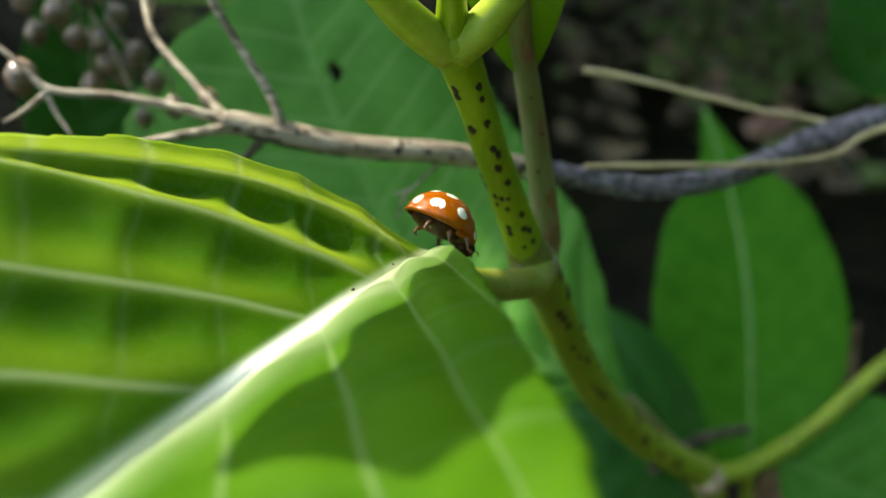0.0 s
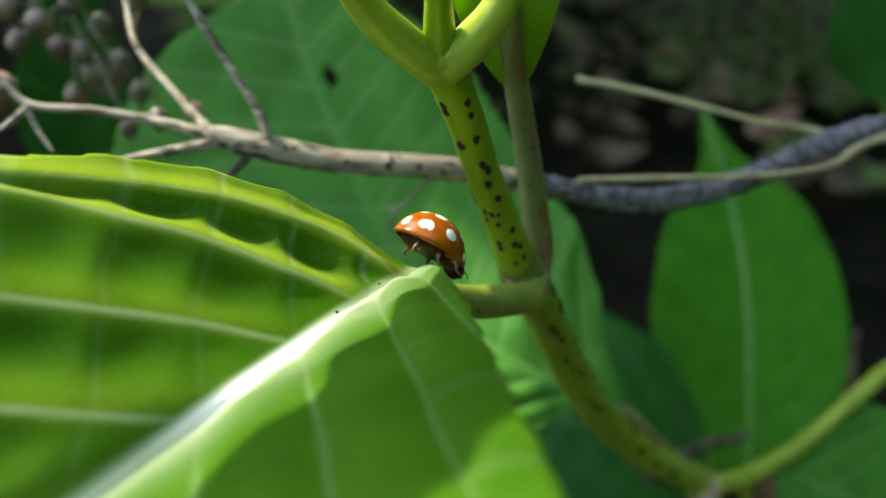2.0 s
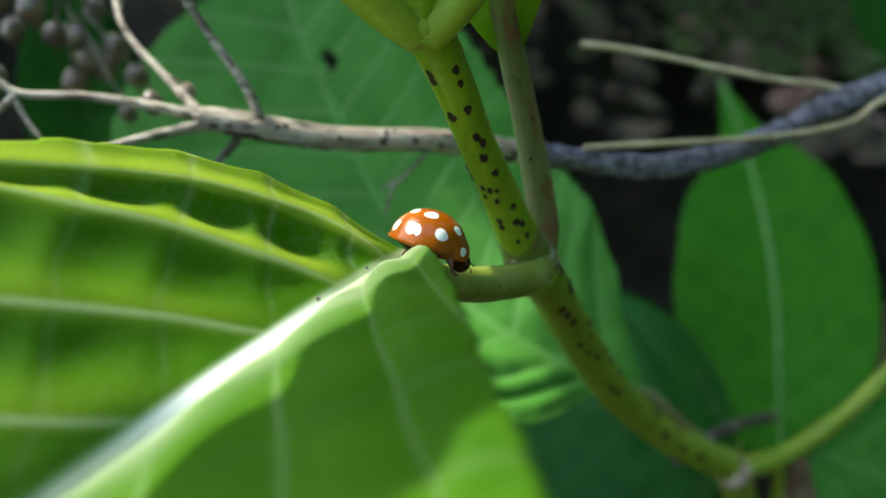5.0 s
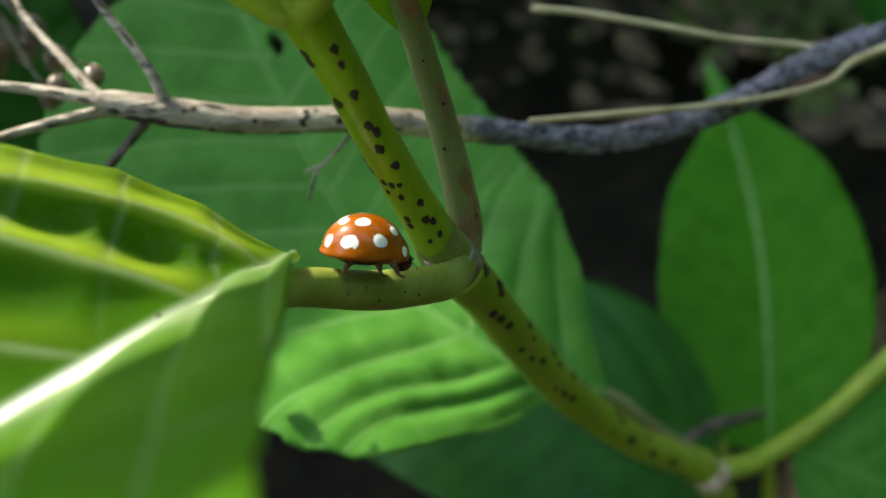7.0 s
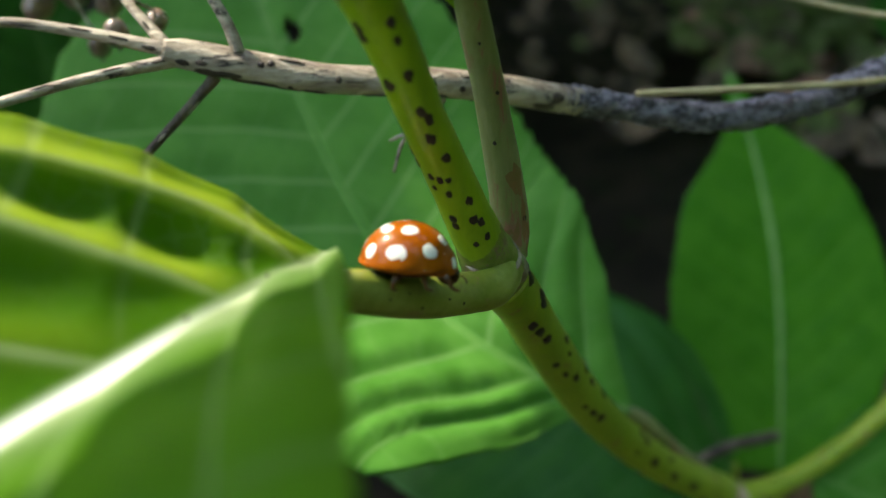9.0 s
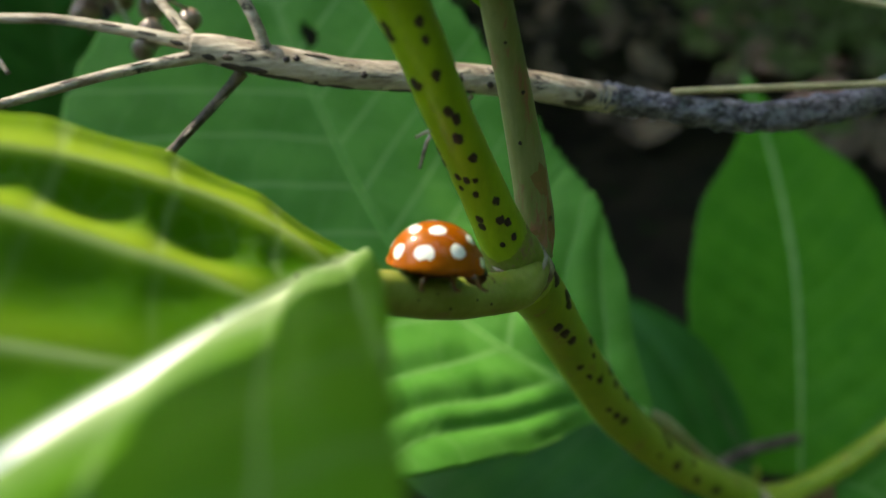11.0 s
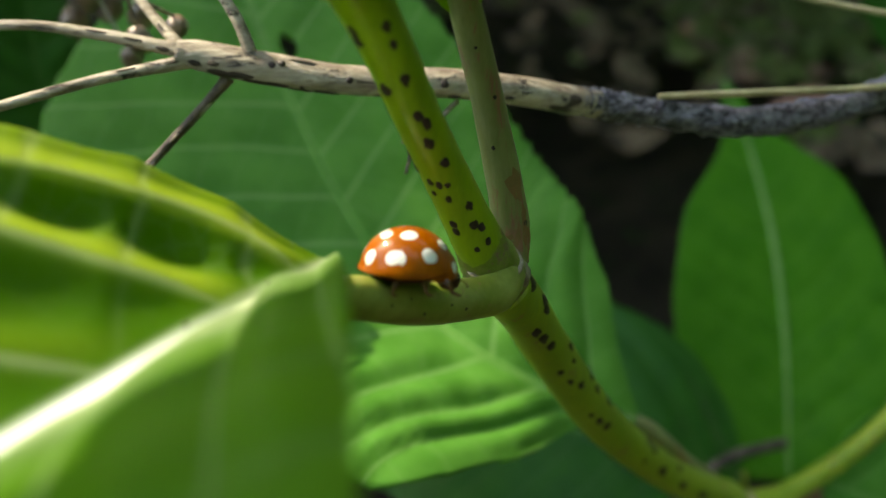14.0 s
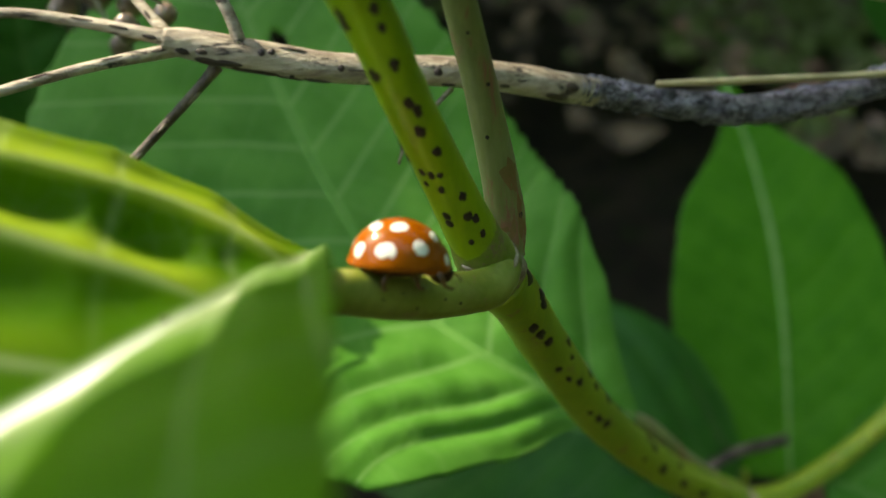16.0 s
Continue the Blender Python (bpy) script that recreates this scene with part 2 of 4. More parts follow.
# ---- building ----
def part(name, bm, material, parent=None, label="", smooth=True):
    """Links a bmesh as one mesh object, under a thing or a part."""
    mesh = bpy.data.meshes.new(name)
    bm.to_mesh(mesh)
    bm.free()
    mesh.materials.append(material)
    if smooth:
        mesh.polygons.foreach_set("use_smooth", [True] * len(mesh.polygons))
    ob = new(name, mesh)
    if parent:
        ob.parent = parent
    if label:
        ob["label"] = label
    return ob


def thing(name, place, label, category, group="", kind=""):
    ob = new(name)
    ob.empty_display_size = 0.005
    ob.matrix_world = Matrix.Translation(place)
    return tagged(ob, label, category, group, kind)


def spline(points, steps=8):
    """A smooth way through the points (tuples of any length)."""
    p = [np.array(q, float) for q in points]
    p = [2 * p[0] - p[1]] + p + [2 * p[-1] - p[-2]]
    out = []
    for i in range(1, len(p) - 2):
        for k in range(steps):
            t = k / steps
            a, b, c, d = p[i - 1 : i + 3]
            out.append(0.5 * (2 * b + (c - a) * t + (2 * a - 5 * b + 4 * c - d) * t * t + (3 * b - a - 3 * c + d) * t**3))
    return out + [p[-2]]


def tube(points, origin=(0, 0, 0), sides=14, steps=8, wobble=0.0, bm=None, caps=True):
    """A round, tapering rod along points (x, y, z, radius) in millimetres, about an origin in millimetres."""
    bm = bm or bmesh.new()
    rows = spline(points, steps)
    rings, turn = [], None
    for i, r in enumerate(rows):
        ahead = Vector(rows[min(i + 1, len(rows) - 1)][:3] - rows[max(i - 1, 0)][:3]).normalized()
        if turn is None:
            turn = ahead.orthogonal().normalized()
        turn = (turn - ahead * turn.dot(ahead)).normalized()
        other = ahead.cross(turn)
        middle = Vector(r[:3]) - Vector(origin)
        ring = []
        for k in range(sides):
            a = 2 * math.pi * k / sides
            radius = float(r[3])
            if wobble:
                radius *= 1 + wobble * noise.noise(Vector((math.cos(a) * 1.5, math.sin(a) * 1.5, i * 0.35)))
            ring.append(bm.verts.new((middle + radius * (math.cos(a) * turn + math.sin(a) * other)) * MM))
        rings.append(ring)
    for a, b in zip(rings[:-1], rings[1:]):
        for k in range(sides):
            bm.faces.new((a[k], a[(k + 1) % sides], b[(k + 1) % sides], b[k]))
    if caps:
        bm.faces.new(rings[0][::-1])
        bm.faces.new(rings[-1])
    return bm


def ball(radii, place=(0, 0, 0), turn=None, segments=16, rings=10, bm=None):
    """An ellipsoid in millimetres."""
    bm = bm or bmesh.new()
    m = Matrix.Translation(Vector(place) * MM) @ (turn or Matrix()) @ Matrix.Diagonal((*[r * MM for r in radii], 1))
    bmesh.ops.create_uvsphere(bm, u_segments=segments, v_segments=rings, radius=1, matrix=m)
    return bm


def smooth_step(a, b, x):
    t = min(1.0, max(0.0, (x - a) / (b - a)))
    return t * t * (3 - 2 * t)


def vein_phase(lines, along, d):
    """Which side vein a place of the blade lies at, and how far on the way to the next: whole numbers lie on the veins."""
    at = [a + b * d + c * d * d for a, b, c in lines]
    for i in range(len(at) - 1):
        if along < at[i + 1] or i == len(at) - 2:
            return i + (along - at[i]) / max(0.5, at[i + 1] - at[i])


def blade(midrib, up, widths, folds, origin, spacing=6.0, pucker=0.7, tooth=0.5, curl=0.0, along=96, across=22, tooth_every=3.2, slant=0.75, bow=0.008, seed=0, hole=None, skew=(1.0, 1.0), rungs=0.2, veins=None, rung_gap=None, ease=(0.0, 0.0)):
    """A leaf blade along a midrib (millimetres). up: a vector, or two for base and tip; widths(s) gives left and right half widths, folds(s) the rise of both
    halves in degrees, for s from 0 at the base to 1 at the tip; veins are sunk between swollen fields, the margin is toothed. veins: for both halves the
    side veins, each as its start along the midrib, its slant and its bow. curl may differ between the halves."""
    rows = spline(midrib, max(2, along // (len(midrib) - 1)))
    length = [float(v) for v in np.cumsum([0] + [np.linalg.norm(b - a) for a, b in zip(rows[:-1], rows[1:])])]
    total = length[-1]
    bm = bmesh.new()
    vein, flat, cross = (bm.loops.layers.uv.new(layer) for layer in ("vein", "flat", "cross"))
    gap = rung_gap or 0.7 * spacing
    curls = curl if isinstance(curl, tuple) else (curl, curl)
    data, grid = {}, []
    puckers = pucker if isinstance(pucker, tuple) else (pucker, pucker)
    ups = up if isinstance(up[0], (tuple, list)) else (up, up)
    for i, r in enumerate(rows):
        s = length[i] / total
        ahead = Vector(rows[min(i + 1, len(rows) - 1)] - rows[max(i - 1, 0)]).normalized()
        above = Vector(ups[0]).lerp(Vector(ups[1]), s)
        above = (above - ahead * above.dot(ahead)).normalized()
        side = ahead.cross(above)
        left, right = widths(s)
        fold_left, fold_right = folds(s)
        line = []
        for k in range(-across, across + 1):
            w = k / across
            half, fold = (left, fold_left) if k < 0 else (right, fold_right)
            sign = -1 if k < 0 else 1
            saw = (length[i] / tooth_every + 0.37 * seed + (0.5 if k < 0 else 0)) % 1.0
            edge = tooth * (saw - 0.5) * smooth_step(0.82, 1.0, abs(w)) * min(1.0, half / 6) * smooth_step(7, 18, length[i])
            d = abs(w) * half + edge
            if veins:
                q = vein_phase(veins[0 if k < 0 else 1], length[i], d)
            else:
                q = (length[i] - slant * d - bow * d * d) / spacing + (0.35 if k < 0 else 0.0)
            q += (0.05 if veins else 0.10) * noise.noise(Vector((length[i] * 0.13, sign * d * 0.16, 3.1 + seed)))
            swell = abs(math.sin(math.pi * (q % 1.0) ** skew[0 if k < 0 else 1])) ** (1.2 if puckers[0 if k < 0 else 1] > 0 else 1.9)
            shape = smooth_step(0.0, 0.28, abs(w)) * (1 - 0.55 * smooth_step(0.6, 1.0, abs(w)))
            pucker = (puckers[0] if k < 0 else puckers[1]) * (1 - ease[0] * smooth_step(ease[1], ease[1] + 0.5, q))
            rise = pucker * (swell - 0.35) * shape * min(1.0, half / 8)
            rung = (0.66 * length[i] + 0.75 * d) / gap + 0.2 * noise.noise(Vector((length[i] * 0.12, d * 0.12, seed)))
            rise += rungs * pucker * (abs(math.sin(math.pi * rung)) - 0.5) * swell * shape
            rise += pucker * 1.3 * noise.noise(Vector((length[i] * 0.05, sign * d * 0.06, 7.3 + seed))) * abs(w)
            a = radians(fold)
            out = side * sign * math.cos(a) + above * math.sin(a)
            lift = above * math.cos(a) - side * sign * math.sin(a)
            place = Vector(r) - Vector(origin) + out * d + lift * (rise - curls[0 if k < 0 else 1] * d * d * 0.01)
            v = bm.verts.new(place * MM)
            data[v] = ((q, w), (length[i], sign * d), (rung, 0.0))
            line.append(v)
        grid.append(line)
    for i, (a, b) in enumerate(zip(grid[:-1], grid[1:])):
        for k in range(2 * across):
            if hole and (i / len(grid) - hole[0]) ** 2 / hole[2] ** 2 + ((k - across) / across - hole[1]) ** 2 / hole[3] ** 2 < 1:
                continue
            f = bm.faces.new((a[k], a[k + 1], b[k + 1], b[k]))
            for loop in f.loops:
                loop[vein].uv, loop[flat].uv, loop[cross].uv = data[loop.vert]
    bmesh.ops.recalc_face_normals(bm, faces=bm.faces)
    return bm


def add_leaf(parent, origin, midrib, up, widths, folds, material, rib=(0.9, 0.25), label="", rib_material=None, rib_drop=0.25, name="leaf", **more):
    """A leaf under its plant: the blade, with its midrib as a sub-part."""
    ob = part(name, blade(midrib, up, widths, folds, origin, **more), material, parent, label)
    solid = ob.modifiers.new("thickness", "SOLIDIFY")
    solid.thickness, solid.offset = 0.0003, 0.0
    ups = up if isinstance(up[0], (tuple, list)) else (up, up)
    drop = [Vector(ups[0]).lerp(Vector(ups[1]), i / (len(midrib) - 1)).normalized() * rib_drop for i in range(len(midrib))]
    line = [(p[0] - d.x, p[1] - d.y, p[2] - d.z, (rib[0] + (rib[1] - rib[0]) * i / (len(midrib) - 1)) * min(1.0, 0.25 + 0.28 * i)) for i, (p, d) in enumerate(zip(midrib, drop))]
    part("midrib", tube(line, origin, 8, 8), rib_material or RIB, ob, "raised midrib")
    return ob


def oval(half, power=0.62):
    """Half widths of an oval leaf with its widest place near the middle."""

    def widths(s):
        w = half * max(0.0, math.sin(math.pi * s**power)) ** 0.85 + 0.15
        return w, w

    return widths


# ---- the ground ----
def make_ground():
    bm = bmesh.new()
    marks = [-60, -12, -4, -1.5, -0.8] + [x * 0.04 - 0.6 for x in range(31)] + [0.9, 1.5, 4, 12, 60]
    deep = [-60, -12, -3, -1, -0.4] + [y * 0.04 - 0.1 for y in range(38)] + [1.8, 2.6, 5, 14, 60]
    rows = []
    for y in deep:
        row = []
        for x in marks:
            near = abs(x) < 0.7 and -0.2 < y < 1.5
            z = 0.018 * noise.noise(Vector((x * 9, y * 9, 0.4))) + 0.008 * noise.noise(Vector((x * 31, y * 31, 2.4))) if near else 0
            row.append(bm.verts.new((x, y, z)))
        rows.append(row)
    for a, b in zip(rows[:-1], rows[1:]):
        for k in range(len(marks) - 1):
            bm.faces.new((a[k], a[k + 1], b[k + 1], b[k]))
    tagged(part("ground", bm, SOIL), "dark damp garden soil in the shade", "ground", kind="structure")


make_ground()


def make_litter():
    """Dead leaf flakes, bits of stalk and moss tufts on the soil, past counting."""
    rng = random.Random(9)
    kinds = (
        ("leaf_litter", LITTER, 900, [(0.20, 0.63, 0.10), (0.12, 0.75, 0.12)], "brown dead leaf flakes on the soil"),
        ("moss", MOSS, 800, [(0.22, 0.585, 0.045), (0.235, 0.67, 0.05), (0.26, 0.60, 0.05)], "small green moss tufts on the soil"),
        ("pale_litter", PALE, 70, [(0.193, 0.49, 0.016), (0.24, 0.533, 0.02), (0.183, 0.60, 0.02), (0.168, 0.553, 0.012)], "pinkish and pale dry petals on the soil"),
    )
    for name, material, count, clumps, label in kinds:
        verts, faces = [], []
        for k in range(count):
            x, y = rng.uniform(-0.35, 0.75), rng.uniform(0.2, 1.5)
            size = rng.uniform(0.006, 0.024)
            if k % 3 == 0:
                cx, cy, reach = clumps[(k // 3) % len(clumps)]
                x, y, size = rng.gauss(cx, reach), rng.gauss(cy, reach), size * 0.75
            elif noise.noise(Vector((x * 5, y * 5, 1.7))) < 0.05:
                continue
            if -0.02 < x < 0.10 and y < 0.45:
                continue
            turn = Euler((rng.uniform(-0.6, 0.6), rng.uniform(-0.6, 0.6), rng.uniform(0, 6.28))).to_matrix()
            start = len(verts)
            for k in range(7):
                a = 2 * math.pi * k / 7
                r = size * rng.uniform(0.6, 1.0)
                verts.append(tuple(Vector((x, y, 0.014)) + turn @ Vector((r * math.cos(a), 0.6 * r * math.sin(a), 0.2 * size * math.cos(2 * a)))))
            verts.append(tuple(Vector((x, y, 0.014)) + turn @ Vector((0, 0, size * 0.3))))
            faces += [(start + k, start + (k + 1) % 7, start + 7) for k in range(7)]
        mesh = bpy.data.meshes.new(name)
        mesh.from_pydata(verts, [], faces)
        mesh.materials.append(material)
        tagged(new(name, mesh), label, "litter", kind="stuff")


make_litter()

# ---- the spotted shoot with its leaves ----
shoot = thing("hydrangea_shoot", mm(52, 124, 0), "green leafy shrub shoot with dark-speckled stems and toothed leaves", "plant")
SO = (52, 124, 0)
UPPER = [(8.6, 75.0, 174.4, 1.95), (7.6, 73.6, 177.4, 1.75), (5.7, 72.0, 183.1, 1.5), (4.1, 70.3, 188.1, 1.42), (2.9, 69.0, 192.3, 1.46), (1.6, 67.5, 196.3, 1.6), (0.85, 66.1, 198.7, 1.85)]
LOWER = [(52, 124, -4, 3.4), (53, 124, 60, 3.0), (47, 119, 96, 2.6), (42.2, 114.1, 111.0, 2.7), (36, 110, 118.5, 2.2), (29.6, 105.5, 126.2, 2.2), (20.2, 95.0, 143.0, 2.15), (13.2, 84.3, 160.9, 2.05), (10.8, 79.1, 168.5, 2.0), (8.9, 75.6, 173.4, 2.2)]
upper_stem = part("upper_stem", tube(UPPER, SO, 20, 10, 0.04), STEM, shoot, "bright lime-green stem with dark speckles")
lower_stem = part("lower_stem", tube(LOWER, SO, 20, 10, 0.015), STEM_OLD, shoot, "older green stem with brown streaks")
part("node", ball((2.3, 2.1, 1.5), (8.9 - SO[0], 75.2 - SO[1], 174.6), Matrix.Rotation(0.4, 4, "Y")), SCAR, shoot, "scarred brownish joint of the stem")
part("node", ball((2.0, 1.75, 1.25), (0.85 - SO[0], 66.1 - SO[1], 198.6)), PETIOLE_LIME, shoot, "swollen lime-green upper joint")
part("node", ball((2.9, 2.9, 2.5), (42.4 - SO[0], 113.2 - SO[1], 111.6)), JOINT, shoot, "pale pinkish swollen lower joint")
part("node_collar", tube([(8.9, 75.2, 173.6, 2.15), (8.3, 74.5, 175.3, 2.12), (7.75, 73.8, 176.9, 1.88), (7.2, 73.2, 178.9, 1.58)], SO, 20, 8, 0.06), COLLAR, shoot, "brownish mottled collar of the joint")
ring = []
for k in range(15):
    a = radians(-150 + 300 * k / 14)
    ring.append((8.3 + 2.0 * math.sin(a), 73.9 - 1.95 * math.cos(a), 176.2 - 0.55 * math.cos(a) - 0.35 * math.sin(a), 0.16 + 0.05 * (k % 2)))
part("leaf_scar", tube(ring, SO, 8, 4, 0.3), SCAR, shoot, "brown scar line round the joint")
part("bud", ball((0.22, 0.2, 0.42), (-0.35 - SO[0], 64.9 - SO[1], 200.2)), PETIOLE, shoot, "tiny pale bud")
part("bud", ball((0.22, 0.2, 0.42), (2.05 - SO[0], 64.9 - SO[1], 200.2)), PETIOLE, shoot, "tiny pale bud")
STALK = [(9.0, 74.6, 174.6, 1.7), (8.8, 72.8, 174.9, 1.5), (8.2, 71.4, 175.0, 1.4), (6.4, 69.8, 175.7, 1.4), (3.4, 66.4, 177.8, 1.4), (0.2, 62.9, 180.6, 1.3), (-1.4, 60.6, 181.9, 1.1), (-3.8, 56.0, 183.4, 0.7)]
leaf_stalk = part("petiole", tube(STALK, SO, 16, 8, 0.03), PETIOLE, shoot, "short curved pale green leaf stalk")
UPRIGHT = [(9.5, 76.4, 174.6, 1.5), (9.7, 77.2, 177.6, 1.35), (8.6, 77.2, 184.9, 1.15), (7.3, 75.9, 191.8, 1.05), (6.3, 73.9, 197.3, 0.95), (5.6, 71.9, 203.9, 0.8)]
upright_stalk = part("petiole", tube(UPRIGHT, SO, 14, 8, 0.04), PETIOLE_RED, shoot, "reddish brown upright leaf stalk")
part("petiole", tube([(0.5, 66.1, 197.9, 1.5), (-1.8, 64.4, 200.3, 1.42), (-4.0, 62.5, 203.3, 1.2), (-5.8, 60.0, 207.6, 1.0), (-9, 61, 215, 0.9), (-15, 66, 225, 0.8), (-22, 73, 231, 0.7), (-28.0, 78.4, 234, 0.5)], SO, 14, 8), PETIOLE_LIME, shoot)
part("petiole", tube([(1.1, 66.1, 197.9, 1.5), (3.3, 65.3, 200.2, 1.42), (5.0, 64.9, 202.8, 1.2), (6.6, 65.4, 207.2, 1.0), (9, 66, 214, 0.9), (14, 67, 222, 0.8)], SO, 14, 8), PETIOLE_LIME, shoot)
part("top_stem", tube([(0.85, 66.1, 198.7, 1.3), (0.8, 64.6, 201.9, 1.05), (0.8, 61.9, 206.4, 0.85), (0.6, 60, 214, 0.7)], SO, 14, 8), STEM, shoot)
part("side_branch", tube([(42.2, 114.1, 111.0, 2.0), (50.9, 117.2, 110.4, 1.6), (62.6, 123.6, 113.1, 1.5), (76.6, 132.1, 119.7, 1.5), (92, 140, 126, 1.2)], SO, 14, 8, 0.04), STEM_OLD, shoot, "green side branch from the lower joint")

# the large leaf with the insect on its base
RIB_NEAR = [(-0.9, 63.6, 182.3), (-3.6, 57.6, 184.2), (-8.2, 48.2, 186.0), (-13.0, 38.5, 187.6), (-18.3, 28.0, 188.8), (-24.0, 17.0, 188.0), (-29.5, 6.0, 185.0), (-34, -4, 179.5)]


def knots(*pairs):
    """A smooth curve through pairs of place and value."""
    line = spline(pairs, 12)
    xs, ys = [float(p[0]) for p in line], [float(p[1]) for p in line]
    return lambda s: float(np.interp(s, xs, ys))


NEAR_LEFT = knots((0, 0.6), (0.055, 8.2), (0.15, 14.3), (0.26, 18.7), (0.4, 22), (0.55, 22.5), (0.72, 18.5), (0.88, 10), (1, 0.3))
NEAR_RIGHT = knots((0, 0.6), (0.045, 2.9), (0.133, 8.2), (0.2, 11.8), (0.29, 16.2), (0.344, 19.0), (0.4, 22), (0.5, 25), (0.62, 25), (0.75, 20), (0.88, 11), (1, 0.3))


def near_folds(s):
    return 32 - 3 * smooth_step(0.02, 0.22, s), 38 - 3 * smooth_step(0.35, 1.0, s)


NEAR_VEINS = (
    [(-5.0, 1.2, 0), (2.0, 1.25, 0), (7.4, 1.3, 0), (16.2, 1.2, 0), (24.8, 1.2, 0), (34.5, 1.2, 0), (45, 1.2, 0), (56, 1.2, 0), (67, 1.2, 0), (80, 1.2, 0)],
    [(-3.5, 0.30, 0.030), (3.0, 0.35, 0.043), (9.0, 0.72, 0.010), (16.0, 1.22, 0), (26.2, 1.35, 0), (37, 1.4, 0), (48, 1.4, 0), (59, 1.4, 0), (70, 1.4, 0), (82, 1.4, 0)],
)
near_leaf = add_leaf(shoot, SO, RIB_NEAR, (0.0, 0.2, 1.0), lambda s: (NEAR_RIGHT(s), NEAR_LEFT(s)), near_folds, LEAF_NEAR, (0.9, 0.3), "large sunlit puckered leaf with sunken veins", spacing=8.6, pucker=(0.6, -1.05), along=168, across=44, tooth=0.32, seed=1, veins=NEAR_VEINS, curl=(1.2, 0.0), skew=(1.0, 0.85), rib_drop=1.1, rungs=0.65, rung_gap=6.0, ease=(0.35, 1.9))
# crumbs of dirt caught on its midrib
for x, y, z, r in ((-5.7, 52.4, 186.3, 0.14), (-6.8, 49.9, 185.8, 0.19), (-6.4, 50.1, 185.9, 0.13), (-11.0, 50.2, 183.8, 0.19), (-3.4, 58.6, 184.5, 0.12)):
    bm = ball((r, r * 0.8, r * 0.7), (x - SO[0], y - SO[1], z), Matrix.Rotation(x, 4, "Z"), 8, 6)
    for v in bm.verts:
        v.co += v.normal * (0.35 * r * MM * noise.noise(v.co * 3000))
    part("crumb", bm, MARK, near_leaf, "dark crumb of dirt")
# the leaf on the upright stalk
add_leaf(shoot, SO, [(7.1, 75.9, 192.3), (6.3, 74.2, 197.3), (5.6, 72.2, 203.9), (5.5, 69.5, 212), (6.5, 68, 222), (9, 68, 232)], (0.1, -0.95, -0.2), oval(5.2, power=0.9), lambda s: (14, 18), LEAF_LIME, (0.9, 0.3), "young lime-green leaf held upright", pucker=0.4, seed=2, along=60, across=14)
# leaves of the upper joint, above and out of view
LOBED = knots((0, 0.4), (0.1, 0.8), (0.18, 0.9), (0.28, 1.3), (0.37, 0.7), (0.47, 2.8), (0.57, 2.6), (0.68, 7), (0.76, 9), (0.83, 7), (0.9, 3), (1, 0.3))
EVEN = knots((0, 0.4), (0.1, 1.8), (0.18, 3), (0.37, 5), (0.57, 7.5), (0.78, 7), (0.9, 4), (1, 0.3))
add_leaf(shoot, SO, [(13, 67, 220), (20, 68, 228), (29, 70, 234), (40, 72, 237), (52, 74, 236)], (-0.3, -0.2, 1.0), oval(20), lambda s: (14, 14), LEAF_YOUNG, (0.9, 0.3), "unseen lime-green upper leaf", pucker=0.6, seed=4, along=60, across=14)
# the next three leaves and the thin stalk are added to cast shadows below
add_leaf(shoot, SO, [(0.6, 60, 213.5), (-3, 72, 223), (-9, 86, 231), (-18, 98, 236), (-30, 106, 238), (-43, 111, 238)], (0.1, -0.1, 1.0), lambda s: (7.6 * math.sin(math.pi * s**0.95) ** 0.85 + 8.5 * smooth_step(0.5, 0.72, s) * (1 - smooth_step(0.82, 1.0, s)) + 0.15, 7.6 * math.sin(math.pi * s**0.95) ** 0.85 + 0.15), lambda s: (6, 6), LEAF_YOUNG, (0.9, 0.3), "unseen lime-green upper leaf", pucker=0.4, seed=14, along=60, across=14)
add_leaf(shoot, SO, [(-29.1, 78.7, 234), (-30.7, 72.3, 234.5), (-31.7, 65.3, 234.5), (-31.7, 58.3, 234.5), (-29.7, 51.3, 234), (-26.7, 42.8, 233.5)], (0.0, 0.05, 1.0), lambda s: (EVEN(s), LOBED(s)), lambda s: (6, 6), LEAF_YOUNG, (0.8, 0.3), "unseen lime-green leaf with a lobed edge, added for shade", pucker=0.5, seed=15, along=60, across=14)
add_leaf(shoot, SO, [(-43.8, 65.8, 237), (-46.0, 61.5, 238), (-49.0, 54.5, 238), (-52.6, 46.3, 237), (-57, 35, 235)], (0.1, 0.1, 1.0), oval(2.0, power=0.7), lambda s: (10, 10), LEAF_YOUNG, (0.4, 0.2), "unseen lime-green upper leaf", pucker=0.3, seed=3, along=60, across=14)
part("petiole", tube([(-28.0, 78.4, 234, 0.3), (-36, 78, 238, 0.13), (-42, 73, 239, 0.13), (-43.8, 65.8, 237, 0.13)], SO, 8, 6), PETIOLE, shoot)
# leaf of the side branch
add_leaf(shoot, SO, [(56, 119.6, 110), (66, 118, 106), (78, 116, 101), (90, 114, 94), (102, 112, 86)], (-0.2, -0.5, 0.9), oval(17), lambda s: (12, 12), LEAF_MID, (0.8, 0.3), "green leaf of the side branch", RIB_GREEN, pucker=0.5, seed=5, along=60, across=14)


